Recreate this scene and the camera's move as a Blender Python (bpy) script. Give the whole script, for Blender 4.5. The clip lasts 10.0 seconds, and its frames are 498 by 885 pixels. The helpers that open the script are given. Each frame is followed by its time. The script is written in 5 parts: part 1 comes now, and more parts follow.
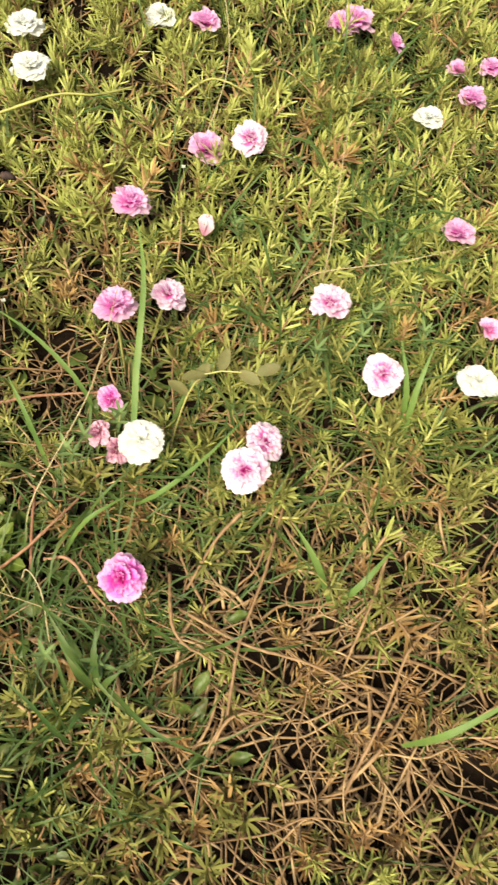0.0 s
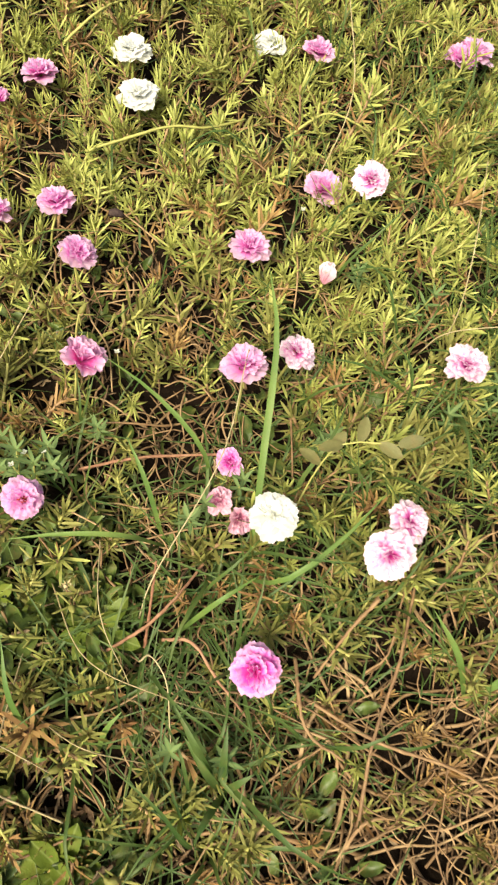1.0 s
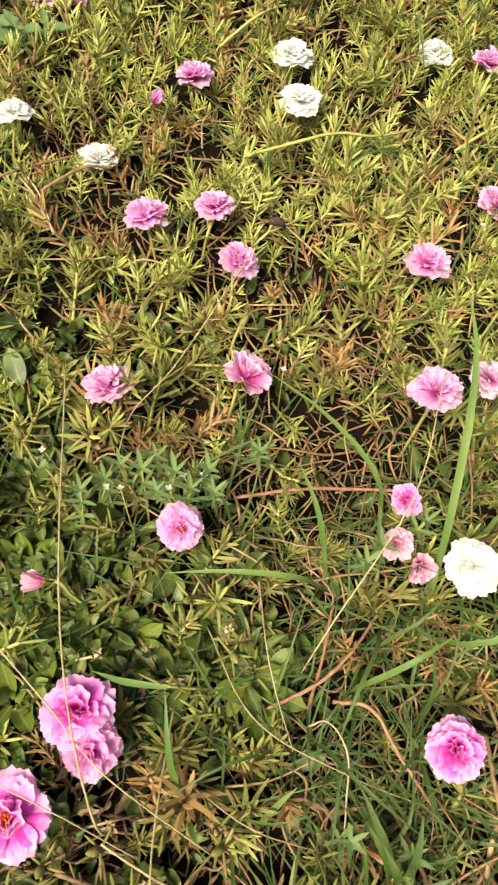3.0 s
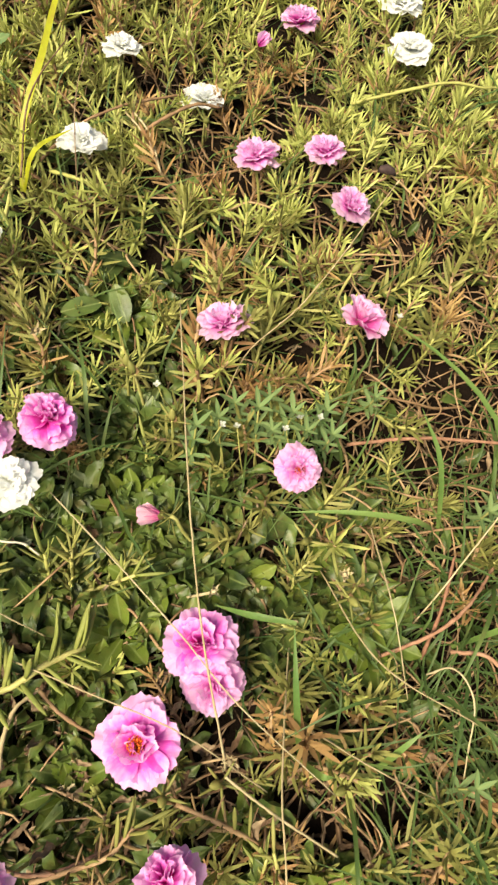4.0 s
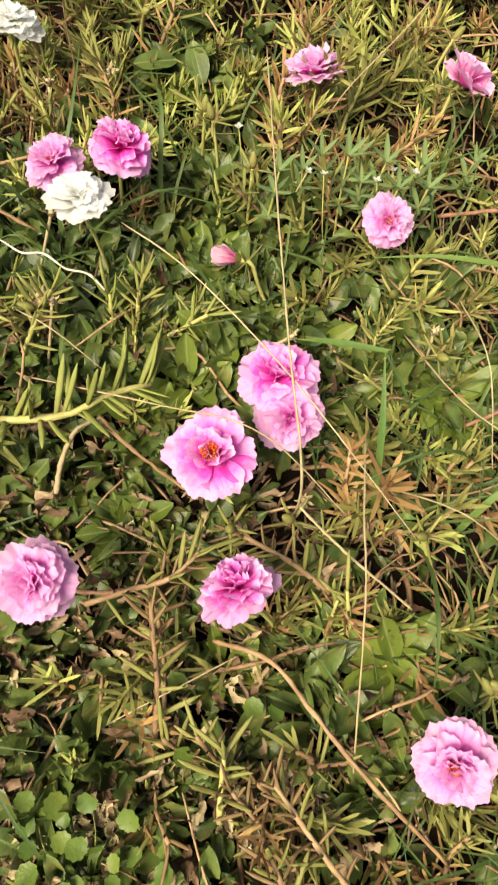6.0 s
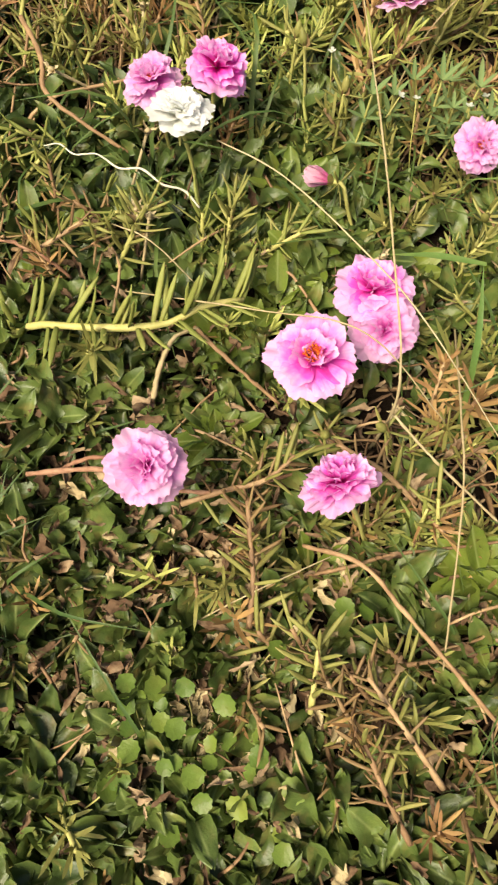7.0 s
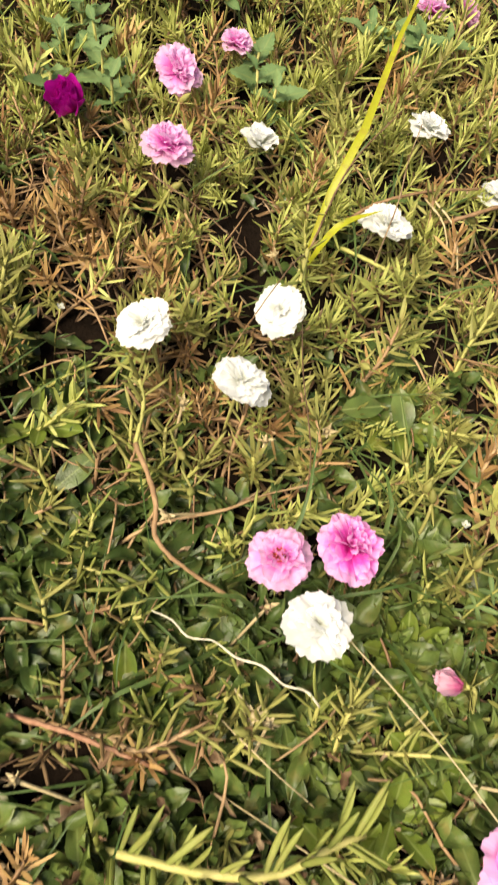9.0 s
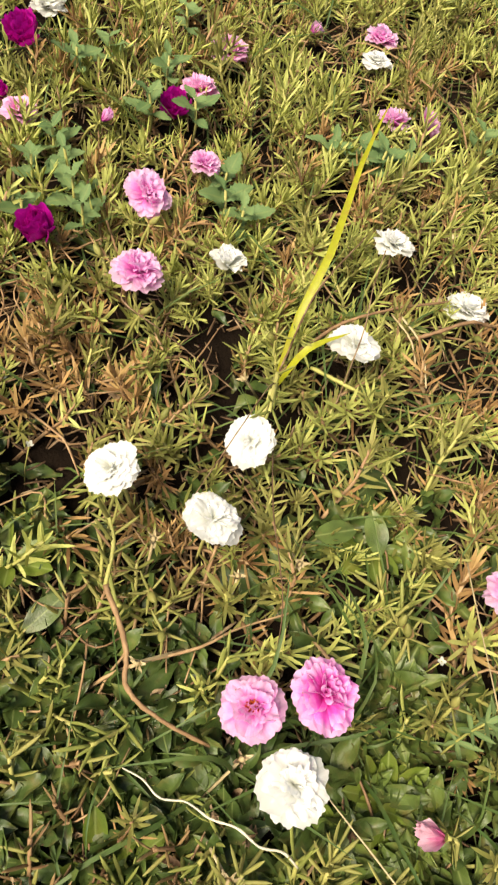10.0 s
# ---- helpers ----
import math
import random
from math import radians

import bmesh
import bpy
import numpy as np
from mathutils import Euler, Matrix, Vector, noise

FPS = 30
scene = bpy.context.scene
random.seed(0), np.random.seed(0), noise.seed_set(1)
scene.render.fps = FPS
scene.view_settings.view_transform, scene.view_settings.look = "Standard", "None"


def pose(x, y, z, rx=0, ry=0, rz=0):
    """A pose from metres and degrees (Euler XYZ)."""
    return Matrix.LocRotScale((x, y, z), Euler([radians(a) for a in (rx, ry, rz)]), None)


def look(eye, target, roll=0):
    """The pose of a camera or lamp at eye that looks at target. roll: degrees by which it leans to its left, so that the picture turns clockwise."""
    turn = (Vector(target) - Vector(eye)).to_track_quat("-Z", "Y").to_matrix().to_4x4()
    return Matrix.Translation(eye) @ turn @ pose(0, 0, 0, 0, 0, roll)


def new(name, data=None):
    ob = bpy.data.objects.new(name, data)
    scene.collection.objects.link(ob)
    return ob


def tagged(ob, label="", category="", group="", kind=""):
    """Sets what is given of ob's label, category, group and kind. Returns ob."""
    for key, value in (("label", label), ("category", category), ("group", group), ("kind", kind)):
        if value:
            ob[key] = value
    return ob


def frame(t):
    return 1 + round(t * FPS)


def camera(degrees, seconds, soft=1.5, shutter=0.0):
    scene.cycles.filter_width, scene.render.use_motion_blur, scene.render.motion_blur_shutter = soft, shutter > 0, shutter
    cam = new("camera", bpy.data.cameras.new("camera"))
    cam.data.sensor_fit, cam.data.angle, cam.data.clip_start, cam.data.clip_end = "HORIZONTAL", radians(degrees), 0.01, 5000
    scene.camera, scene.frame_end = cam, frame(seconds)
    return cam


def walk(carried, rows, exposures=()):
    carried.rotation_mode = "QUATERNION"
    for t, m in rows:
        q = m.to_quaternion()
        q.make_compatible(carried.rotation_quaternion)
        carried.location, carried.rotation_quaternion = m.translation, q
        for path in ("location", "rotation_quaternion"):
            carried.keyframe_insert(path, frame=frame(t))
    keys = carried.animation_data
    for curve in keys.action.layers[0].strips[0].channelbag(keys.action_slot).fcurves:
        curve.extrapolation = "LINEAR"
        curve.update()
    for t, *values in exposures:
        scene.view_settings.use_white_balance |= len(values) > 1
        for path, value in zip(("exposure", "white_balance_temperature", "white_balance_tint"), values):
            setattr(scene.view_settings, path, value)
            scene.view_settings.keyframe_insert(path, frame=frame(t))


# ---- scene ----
# ---- camera: held by hand over a flower bed, about 0.4 m up ----
cam = camera(40.0, 10.0, soft=2.1, shutter=0.22)
PATH = [
    (0, (0.26612, -0.00824, 0.53214), (0.28867, 0.13847, 0.16070), 13.540),
    (0.5, (0.20724, 0.01510, 0.52095), (0.22341, 0.16460, 0.15029), 12.749),
    (1, (0.17292, 0.04450, 0.50478), (0.19143, 0.19225, 0.13352), 14.163),
    (1.5, (0.14240, 0.06314, 0.46482), (0.15219, 0.21466, 0.09476), 12.228),
    (2, (0.13207, 0.05078, 0.44506), (0.13345, 0.21175, 0.07888), 9.471),
    (2.2, (0.12583, 0.05308, 0.44581), (0.12631, 0.21673, 0.08082), 9.516),
    (3.3, (0.06720, 0.04636, 0.44386), (0.05571, 0.20802, 0.07816), 7.791),
    (3.5, (0.05333, 0.03908, 0.43878), (0.04253, 0.19970, 0.07261), 8.586),
    (4, (0.02721, 0.01472, 0.42089), (0.01459, 0.17041, 0.05265), 9.246),
    (4.5, (0.01583, -0.01083, 0.40012), (-0.00355, 0.13517, 0.02822), 8.329),
    (5, (0.01746, -0.03682, 0.37836), (-0.00638, 0.10327, 0.00445), 7.439),
    (5.2, (0.01305, -0.04835, 0.36967), (-0.01040, 0.09075, -0.00464), 7.966),
    (6.3, (0.03017, -0.10036, 0.34696), (0.01253, 0.03200, -0.03009), 10.233),
    (6.5, (0.02710, -0.10903, 0.34777), (0.00804, 0.02395, -0.02900), 9.592),
    (7, (0.00523, -0.13560, 0.34178), (-0.02142, -0.01247, -0.03786), 7.594),
    (7.5, (-0.02524, -0.10943, 0.36450), (-0.05503, 0.03223, -0.00839), 8.918),
    (8, (-0.07101, -0.06818, 0.38607), (-0.09650, 0.09111, 0.02004), 13.270),
    (8.5, (-0.11279, -0.02252, 0.39046), (-0.13022, 0.14227, 0.02640), 18.050),
    (8.7, (-0.13582, -0.00162, 0.38968), (-0.15050, 0.16152, 0.02475), 19.870),
    (9, (-0.15268, 0.03202, 0.37764), (-0.17414, 0.20168, 0.01604), 18.083),
    (9.5, (-0.15905, 0.06501, 0.37999), (-0.18502, 0.24571, 0.02408), 16.914),
    (10, (-0.16590, 0.07697, 0.39943), (-0.18987, 0.26999, 0.04991), 16.971),
]
walk(cam, [(t, look(eye, target, roll)) for t, eye, target, roll in PATH], [(0.0, 1.27, 7400, 1.5), (2.0, 1.29, 7400, 3.6), (4.5, 1.27, 7400, 5.2), (6.5, 1.23, 7400, 7.6), (8.5, 1.23, 7400, 7.6), (10.0, 1.17, 7400, 8.2)])

# ---- world, sun, exposure ----
world = bpy.data.worlds.new("overcast_sky")
scene.world = world
world.use_nodes = True
sky = world.node_tree.nodes.new("ShaderNodeTexSky")
sky.sky_type, sky.sun_disc = "NISHITA", False
sky.sun_elevation, sky.sun_rotation = radians(58), radians(215)
sky.air_density, sky.dust_density, sky.ozone_density = 1.0, 3.0, 1.0
world.node_tree.links.new(sky.outputs[0], world.node_tree.nodes["Background"].inputs[0])
world.node_tree.nodes["Background"].inputs[1].default_value = 0.060
sun = new("sun", bpy.data.lights.new("sun", "SUN"))
sun.data.energy, sun.data.angle, sun.data.color = 3.85, radians(32), (1.0, 0.93, 0.80)
sun.matrix_world = look((-0.30 * 4, -0.43 * 4, 0.85 * 4), (0, 0, 0))

# ---- materials ----


def nodes_of(name):
    m = bpy.data.materials.new(name)
    m.use_nodes = True
    m.node_tree.nodes.clear()
    return m, m.node_tree.nodes, m.node_tree.links


def ramp_of(nodes, links, factor, colours, stops=None):
    r = nodes.new("ShaderNodeValToRGB")
    while len(r.color_ramp.elements) < len(colours):
        r.color_ramp.elements.new(0.5)
    for i, (e, c) in enumerate(zip(r.color_ramp.elements, colours)):
        e.position, e.color = stops[i] if stops else i / (len(colours) - 1), (*c, 1)
    links.new(factor, r.inputs[0])
    return r.outputs[0]


def noise_of(nodes, links, coord, scale, detail=3.0):
    n = nodes.new("ShaderNodeTexNoise")
    n.inputs["Scale"].default_value, n.inputs["Detail"].default_value = scale, detail
    links.new(coord, n.inputs["Vector"])
    return n.outputs[0]


def mixed(nodes, links, kind, factor, a, b):
    x = nodes.new("ShaderNodeMix")
    x.data_type, x.blend_type = "RGBA", kind
    for value, slot in ((factor, x.inputs[0]), (a, x.inputs[6]), (b, x.inputs[7])):
        if isinstance(value, (int, float)):
            slot.default_value = value
        elif isinstance(value, tuple):
            slot.default_value = (*value, 1)
        else:
            links.new(value, slot)
    return x.outputs[2]


def maths(nodes, links, op, a, b):
    x = nodes.new("ShaderNodeMath")
    x.operation = op
    for value, slot in ((a, x.inputs[0]), (b, x.inputs[1])):
        if isinstance(value, (int, float)):
            slot.default_value = value
        else:
            links.new(value, slot)
    return x.outputs[0]


def finish(m, nodes, links, colour, rough, bump, thin, spec=0.5, depth=0.0004):
    """Principled surface with fine relief; thin: the share of light that comes through a leaf or petal."""
    p = nodes.new("ShaderNodeBsdfPrincipled")
    p.inputs["Roughness"].default_value, p.inputs["Specular IOR Level"].default_value = rough, spec
    links.new(colour, p.inputs["Base Color"])
    b = nodes.new("ShaderNodeBump")
    b.inputs["Strength"].default_value, b.inputs["Distance"].default_value = 0.6, depth
    links.new(bump, b.inputs["Height"])
    links.new(b.outputs[0], p.inputs["Normal"])
    out, last = nodes.new("ShaderNodeOutputMaterial"), p.outputs[0]
    if thin:
        t, x = nodes.new("ShaderNodeBsdfTranslucent"), nodes.new("ShaderNodeMixShader")
        links.new(colour, t.inputs[0])
        x.inputs[0].default_value = thin
        links.new(last, x.inputs[1])
        links.new(t.outputs[0], x.inputs[2])
        last = x.outputs[0]
    links.new(last, out.inputs[0])
    return m


def leafy(name, colours, single=False, rough=0.58, thin=0.40, patch=30.0, fleck=(0.30, 0.17, 0.07), spots=0.25, midrib=0.0, spec=0.35):
    """A living or dry leaf: its own tone out of colours, drifting in patches, with mottling and brown flecks."""
    m, nodes, links = nodes_of(name)
    geo, info, tex = nodes.new("ShaderNodeNewGeometry"), nodes.new("ShaderNodeObjectInfo"), nodes.new("ShaderNodeTexCoord")
    own = info.outputs["Random"] if single else geo.outputs["Random Per Island"]
    where = geo.outputs["Position"]
    drift = noise_of(nodes, links, where, patch, 2.0)
    drift = maths(nodes, links, "MULTIPLY_ADD", drift, 1.6)
    drift.node.inputs[2].default_value = -0.55
    tone = maths(nodes, links, "ADD", maths(nodes, links, "MULTIPLY", own, 0.38), maths(nodes, links, "MULTIPLY", drift, 0.66))
    colour = ramp_of(nodes, links, tone, colours)
    fine = noise_of(nodes, links, where, 420.0, 3.0)
    colour = mixed(nodes, links, "MULTIPLY", 0.45, colour, ramp_of(nodes, links, fine, [(0.55, 0.55, 0.55), (1, 1, 1), (1.25, 1.25, 1.2)]))
    blot = noise_of(nodes, links, where, 130.0, 3.0)
    blot = ramp_of(nodes, links, blot, [(0, 0, 0), (0, 0, 0), (0, 0, 0), (spots, spots, spots), (spots * 3, spots * 3, spots * 3)])
    colour = mixed(nodes, links, "MIX", blot, colour, fleck)
    if midrib:
        split = nodes.new("ShaderNodeSeparateXYZ")
        links.new(tex.outputs["Object"], split.inputs[0])
        off = maths(nodes, links, "DIVIDE", maths(nodes, links, "ABSOLUTE", split.outputs[1], 0.0), midrib)
        line = ramp_of(nodes, links, off, [(0.6, 0.6, 0.6), (0.25, 0.25, 0.25), (0, 0, 0)])
        colour = mixed(nodes, links, "MIX", line, colour, (0.24, 0.29, 0.10))
    return finish(m, nodes, links, colour, rough, noise_of(nodes, links, where, 900.0, 2.0), thin, spec=spec)


def petalled(name, heart, body, rim, streak, streaks, reach=0.019, thin=0.32, shift=-0.46, stops=None):
    """A petal: pigment from its base (heart) to its rim, with streaks along it. Object coordinates begin at the petal's base."""
    m, nodes, links = nodes_of(name)
    tex, info = nodes.new("ShaderNodeTexCoord"), nodes.new("ShaderNodeObjectInfo")
    coord = tex.outputs["Object"]
    length = nodes.new("ShaderNodeVectorMath")
    length.operation = "LENGTH"
    links.new(coord, length.inputs[0])
    along = maths(nodes, links, "DIVIDE", length.outputs["Value"], reach)
    wob = maths(nodes, links, "MULTIPLY_ADD", noise_of(nodes, links, coord, 260.0, 2.0), 0.5)
    links.new(along, wob.node.inputs[2])
    shifted = maths(nodes, links, "ADD", wob, maths(nodes, links, "MULTIPLY_ADD", info.outputs["Random"], 0.22))
    shifted.node.inputs[1].links[0].from_node.inputs[2].default_value = shift
    colour = ramp_of(nodes, links, shifted, [heart, heart, body, rim, rim], stops)
    split, shape = nodes.new("ShaderNodeSeparateXYZ"), nodes.new("ShaderNodeCombineXYZ")
    links.new(coord, split.inputs[0])
    angle = maths(nodes, links, "ARCTAN2", split.outputs[1], split.outputs[0])
    links.new(maths(nodes, links, "MULTIPLY", angle, 9.0), shape.inputs[0])
    links.new(maths(nodes, links, "MULTIPLY", along, 0.6), shape.inputs[1])
    links.new(maths(nodes, links, "MULTIPLY", info.outputs["Random"], 50.0), shape.inputs[2])
    vein = noise_of(nodes, links, shape.outputs[0], 1.6, 3.0)
    band = ramp_of(nodes, links, vein, [(0, 0, 0), (0, 0, 0), (streaks, streaks, streaks), (streaks * 1.6, streaks * 1.6, streaks * 1.6)])
    colour = mixed(nodes, links, "MIX", band, colour, streak)
    return finish(m, nodes, links, colour, 0.55, vein, thin, spec=0.3, depth=0.0005)


def plain(name, colours, scale, rough=0.8, depth=0.001, single=False):
    m, nodes, links = nodes_of(name)
    geo, info = nodes.new("ShaderNodeNewGeometry"), nodes.new("ShaderNodeObjectInfo")
    where = geo.outputs["Position"]
    n = noise_of(nodes, links, where, scale, 6.0)
    own = info.outputs["Random"] if single else geo.outputs["Random Per Island"]
    tone = maths(nodes, links, "ADD", maths(nodes, links, "MULTIPLY", own, 0.45), maths(nodes, links, "MULTIPLY_ADD", n, 1.1))
    tone.node.inputs[1].links[0].from_node.inputs[2].default_value = -0.25
    colour = ramp_of(nodes, links, tone, colours)
    return finish(m, nodes, links, colour, rough, noise_of(nodes, links, where, scale * 4, 5.0), 0.0, spec=0.25, depth=depth)


def soil_material():
    m, nodes, links = nodes_of("soil")
    where = nodes.new("ShaderNodeNewGeometry").outputs["Position"]
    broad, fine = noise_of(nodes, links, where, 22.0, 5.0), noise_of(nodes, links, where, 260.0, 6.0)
    # dark brown soil taken down to near black: shade between the plants, in the colour
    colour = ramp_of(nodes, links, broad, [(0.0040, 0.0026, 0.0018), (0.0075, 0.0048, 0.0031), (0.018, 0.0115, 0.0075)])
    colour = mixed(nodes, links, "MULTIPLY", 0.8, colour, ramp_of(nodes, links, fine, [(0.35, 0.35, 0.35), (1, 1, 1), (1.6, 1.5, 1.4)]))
    off = nodes.new("ShaderNodeVectorMath")
    off.operation = "DISTANCE"
    links.new(where, off.inputs[0])
    off.inputs[1].default_value = (0.0, 0.36, 0.0)
    ring = maths(nodes, links, "ADD", off.outputs["Value"], maths(nodes, links, "MULTIPLY", broad, 0.25))
    cover_share = ramp_of(nodes, links, ring, [(0, 0, 0), (1, 1, 1)], (0.80, 0.95))
    tuft = ramp_of(nodes, links, noise_of(nodes, links, where, 45.0, 6.0), [(0.012, 0.011, 0.005), (0.038, 0.042, 0.012), (0.085, 0.088, 0.026)])
    colour = mixed(nodes, links, "MIX", cover_share, colour, tuft)
    return finish(m, nodes, links, colour, 0.95, fine, 0.0, spec=0.06, depth=0.004)


LIME = [(0.36, 0.40, 0.100), (0.52, 0.54, 0.165), (0.64, 0.62, 0.28)]
OLIVE = [(0.18, 0.19, 0.050), (0.33, 0.32, 0.095), (0.50, 0.46, 0.18)]
RUSSET = [(0.24, 0.115, 0.052), (0.42, 0.265, 0.105), (0.57, 0.44, 0.18)]
DARK = [(0.026, 0.046, 0.012), (0.096, 0.138, 0.032), (0.21, 0.245, 0.066)]
GRASS = [(0.052, 0.105, 0.026), (0.092, 0.146, 0.037), (0.18, 0.225, 0.062)]
MINT = [(0.10, 0.18, 0.065), (0.17, 0.26, 0.100), (0.25, 0.34, 0.14)]
ROUND = [(0.075, 0.140, 0.026), (0.155, 0.225, 0.040), (0.29, 0.33, 0.070)]
STRAW = [(0.22, 0.165, 0.085), (0.34, 0.27, 0.15), (0.47, 0.40, 0.25)]
DEAD = [(0.030, 0.018, 0.010), (0.115, 0.066, 0.036), (0.40, 0.30, 0.185)]
STEM = [(0.10, 0.054, 0.030), (0.24, 0.145, 0.075), (0.43, 0.30, 0.165)]
GREENSTEM = [(0.20, 0.19, 0.055), (0.31, 0.30, 0.090), (0.42, 0.37, 0.15)]

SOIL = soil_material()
leaf_lime, leaf_olive, leaf_russet = leafy("lime_needles", LIME), leafy("olive_needles", OLIVE), leafy("russet_needles", RUSSET, thin=0.25)
one_lime, one_olive, one_russet = leafy("lime_needle", [(0.20, 0.235, 0.055), (0.31, 0.34, 0.088), (0.44, 0.43, 0.16)], True), leafy("olive_needle", OLIVE, True), leafy("russet_needle", [(0.16, 0.086, 0.044), (0.245, 0.165, 0.072), (0.33, 0.275, 0.112)], True, thin=0.25)
weed_many = leafy("weed_leaves", DARK, thin=0.2, rough=0.42, spots=0.3, spec=0.4, patch=60.0)
weed_leaf, round_leaf, mint_leaf = leafy("weed_leaf", DARK, True, thin=0.2, rough=0.42, spots=0.15, midrib=0.0008, spec=0.4, patch=60.0), leafy("round_leaf", ROUND, True, rough=0.42, spots=0.15), leafy("downy_leaf", MINT, True, rough=0.7, spots=0.08, midrib=0.0009)
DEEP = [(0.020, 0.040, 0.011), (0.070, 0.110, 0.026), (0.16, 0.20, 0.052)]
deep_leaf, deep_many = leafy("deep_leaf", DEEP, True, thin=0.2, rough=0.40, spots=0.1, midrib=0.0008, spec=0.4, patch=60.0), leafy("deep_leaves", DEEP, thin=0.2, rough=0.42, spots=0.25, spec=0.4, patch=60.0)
grass_blade = leafy("grass_blade", GRASS, True, rough=0.5, spots=0.15)
fresh_blade = leafy("fresh_grass_blade", [(0.10, 0.19, 0.045), (0.17, 0.26, 0.065), (0.26, 0.33, 0.10)], True, rough=0.5, spots=0.1)
grass_many = leafy("grass_many", GRASS, rough=0.5, spots=0.15)
yellow_blade = leafy("yellow_blade", [(0.28, 0.29, 0.016), (0.38, 0.39, 0.026), (0.47, 0.46, 0.045)], True, rough=0.4, fleck=(0.30, 0.15, 0.05), spots=0.5)
bleached = plain("bleached_root", [(0.40, 0.36, 0.27), (0.56, 0.52, 0.41), (0.70, 0.66, 0.55)], 300, single=True)
straw, dead, straw_one, dead_one = plain("straw", STRAW, 160), plain("dead_leaf", DEAD, 120), plain("straw_stalk", STRAW, 160, single=True), plain("dry_husk", DEAD, 120, single=True)
red_stem = plain("red_stem", [(0.10, 0.045, 0.028), (0.22, 0.105, 0.062), (0.36, 0.21, 0.13)], 260, 0.7, single=True)
stem_brown, stem_green, stem_one, stem_lime = plain("brown_stems", STEM, 120, 0.6), plain("green_stems", GREENSTEM, 120, 0.5), plain("brown_stem", STEM, 120, 0.6, single=True), plain("green_stem", GREENSTEM, 120, 0.5, single=True)
fresh_leaf = leafy("fresh_leaf", thin=0.22, colours=[(0.075, 0.112, 0.016), (0.120, 0.165, 0.026), (0.20, 0.235, 0.045)], single=True, rough=0.42, spots=0.15, midrib=0.0009, spec=0.35)
spray_leaf = leafy("spray_leaf", [(0.13, 0.13, 0.05), (0.20, 0.19, 0.075), (0.27, 0.23, 0.11)], True, spots=0.3)
dark_husk = plain("dark_husk", [(0.020, 0.012, 0.012), (0.045, 0.028, 0.026), (0.10, 0.065, 0.055)], 300, single=True)
anther, filament = plain("anther", [(0.38, 0.03, 0.01), (0.58, 0.10, 0.012), (0.74, 0.26, 0.02)], 900), plain("filament", [(0.42, 0.02, 0.03), (0.60, 0.06, 0.05), (0.65, 0.12, 0.08)], 900)
PETAL = {
    "pink": petalled("pink_petal", (0.72, 0.09, 0.56), (0.82, 0.30, 0.70), (0.86, 0.53, 0.79), (0.80, 0.26, 0.66), 0.18, shift=-0.24, thin=0.62),
    "pink_inner": petalled("pink_inner_petal", (0.72, 0.045, 0.52), (0.84, 0.27, 0.69), (0.90, 0.60, 0.83), (0.80, 0.19, 0.64), 0.2, shift=-0.31, thin=0.62, stops=(0.0, 0.14, 0.52, 0.88, 1.0)),
    "rosy": petalled("rosy_petal", (0.76, 0.14, 0.58), (0.87, 0.40, 0.75), (0.91, 0.63, 0.84), (0.85, 0.36, 0.72), 0.18, shift=-0.24, thin=0.62),
    "rosy_inner": petalled("rosy_inner_petal", (0.74, 0.06, 0.54), (0.86, 0.31, 0.71), (0.91, 0.64, 0.85), (0.82, 0.22, 0.66), 0.2, shift=-0.31, thin=0.62, stops=(0.0, 0.14, 0.52, 0.88, 1.0)),
    "deep": petalled("deep_pink_petal", (0.70, 0.02, 0.50), (0.80, 0.21, 0.66), (0.85, 0.51, 0.78), (0.75, 0.13, 0.59), 0.2, shift=-0.36, thin=0.5),
    "deep_inner": petalled("deep_inner_petal", (0.68, 0.006, 0.30), (0.81, 0.13, 0.62), (0.90, 0.59, 0.83), (0.75, 0.05, 0.52), 0.22, shift=-0.44, thin=0.5, stops=(0.0, 0.16, 0.54, 0.92, 1.0)),
    "varied": petalled("varied_petal", (0.74, 0.05, 0.50), (0.86, 0.48, 0.74), (0.93, 0.88, 0.92), (0.76, 0.15, 0.55), 0.36, thin=0.5),
    "varied_inner": petalled("varied_inner_petal", (0.68, 0.012, 0.38), (0.80, 0.25, 0.63), (0.93, 0.86, 0.92), (0.72, 0.08, 0.48), 0.36, shift=-0.36, thin=0.55, stops=(0.0, 0.16, 0.46, 0.78, 1.0)),
    "pale": petalled("pale_petal", (0.78, 0.10, 0.48), (0.85, 0.36, 0.67), (0.87, 0.54, 0.75), (0.83, 0.32, 0.62), 0.25, thin=0.45),
    "blush": petalled("blush_petal", (0.76, 0.40, 0.52), (0.84, 0.62, 0.69), (0.87, 0.75, 0.79), (0.82, 0.50, 0.62), 0.3, thin=0.45),
    "white": petalled("white_petal", (0.80, 0.81, 0.75), (0.88, 0.882, 0.865), (0.90, 0.90, 0.90), (0.85, 0.855, 0.84), 0.12, thin=0.62),
    "magenta": petalled("magenta_petal", (0.35, 0.0, 0.19), (0.49, 0.001, 0.31), (0.58, 0.007, 0.38), (0.39, 0.0, 0.22), 0.5),
    "faded": petalled("faded_petal", (0.52, 0.09, 0.28), (0.66, 0.30, 0.46), (0.72, 0.45, 0.57), (0.55, 0.24, 0.30), 0.4),
}

# ---- mesh helpers ----
rng = np.random.default_rng(7)


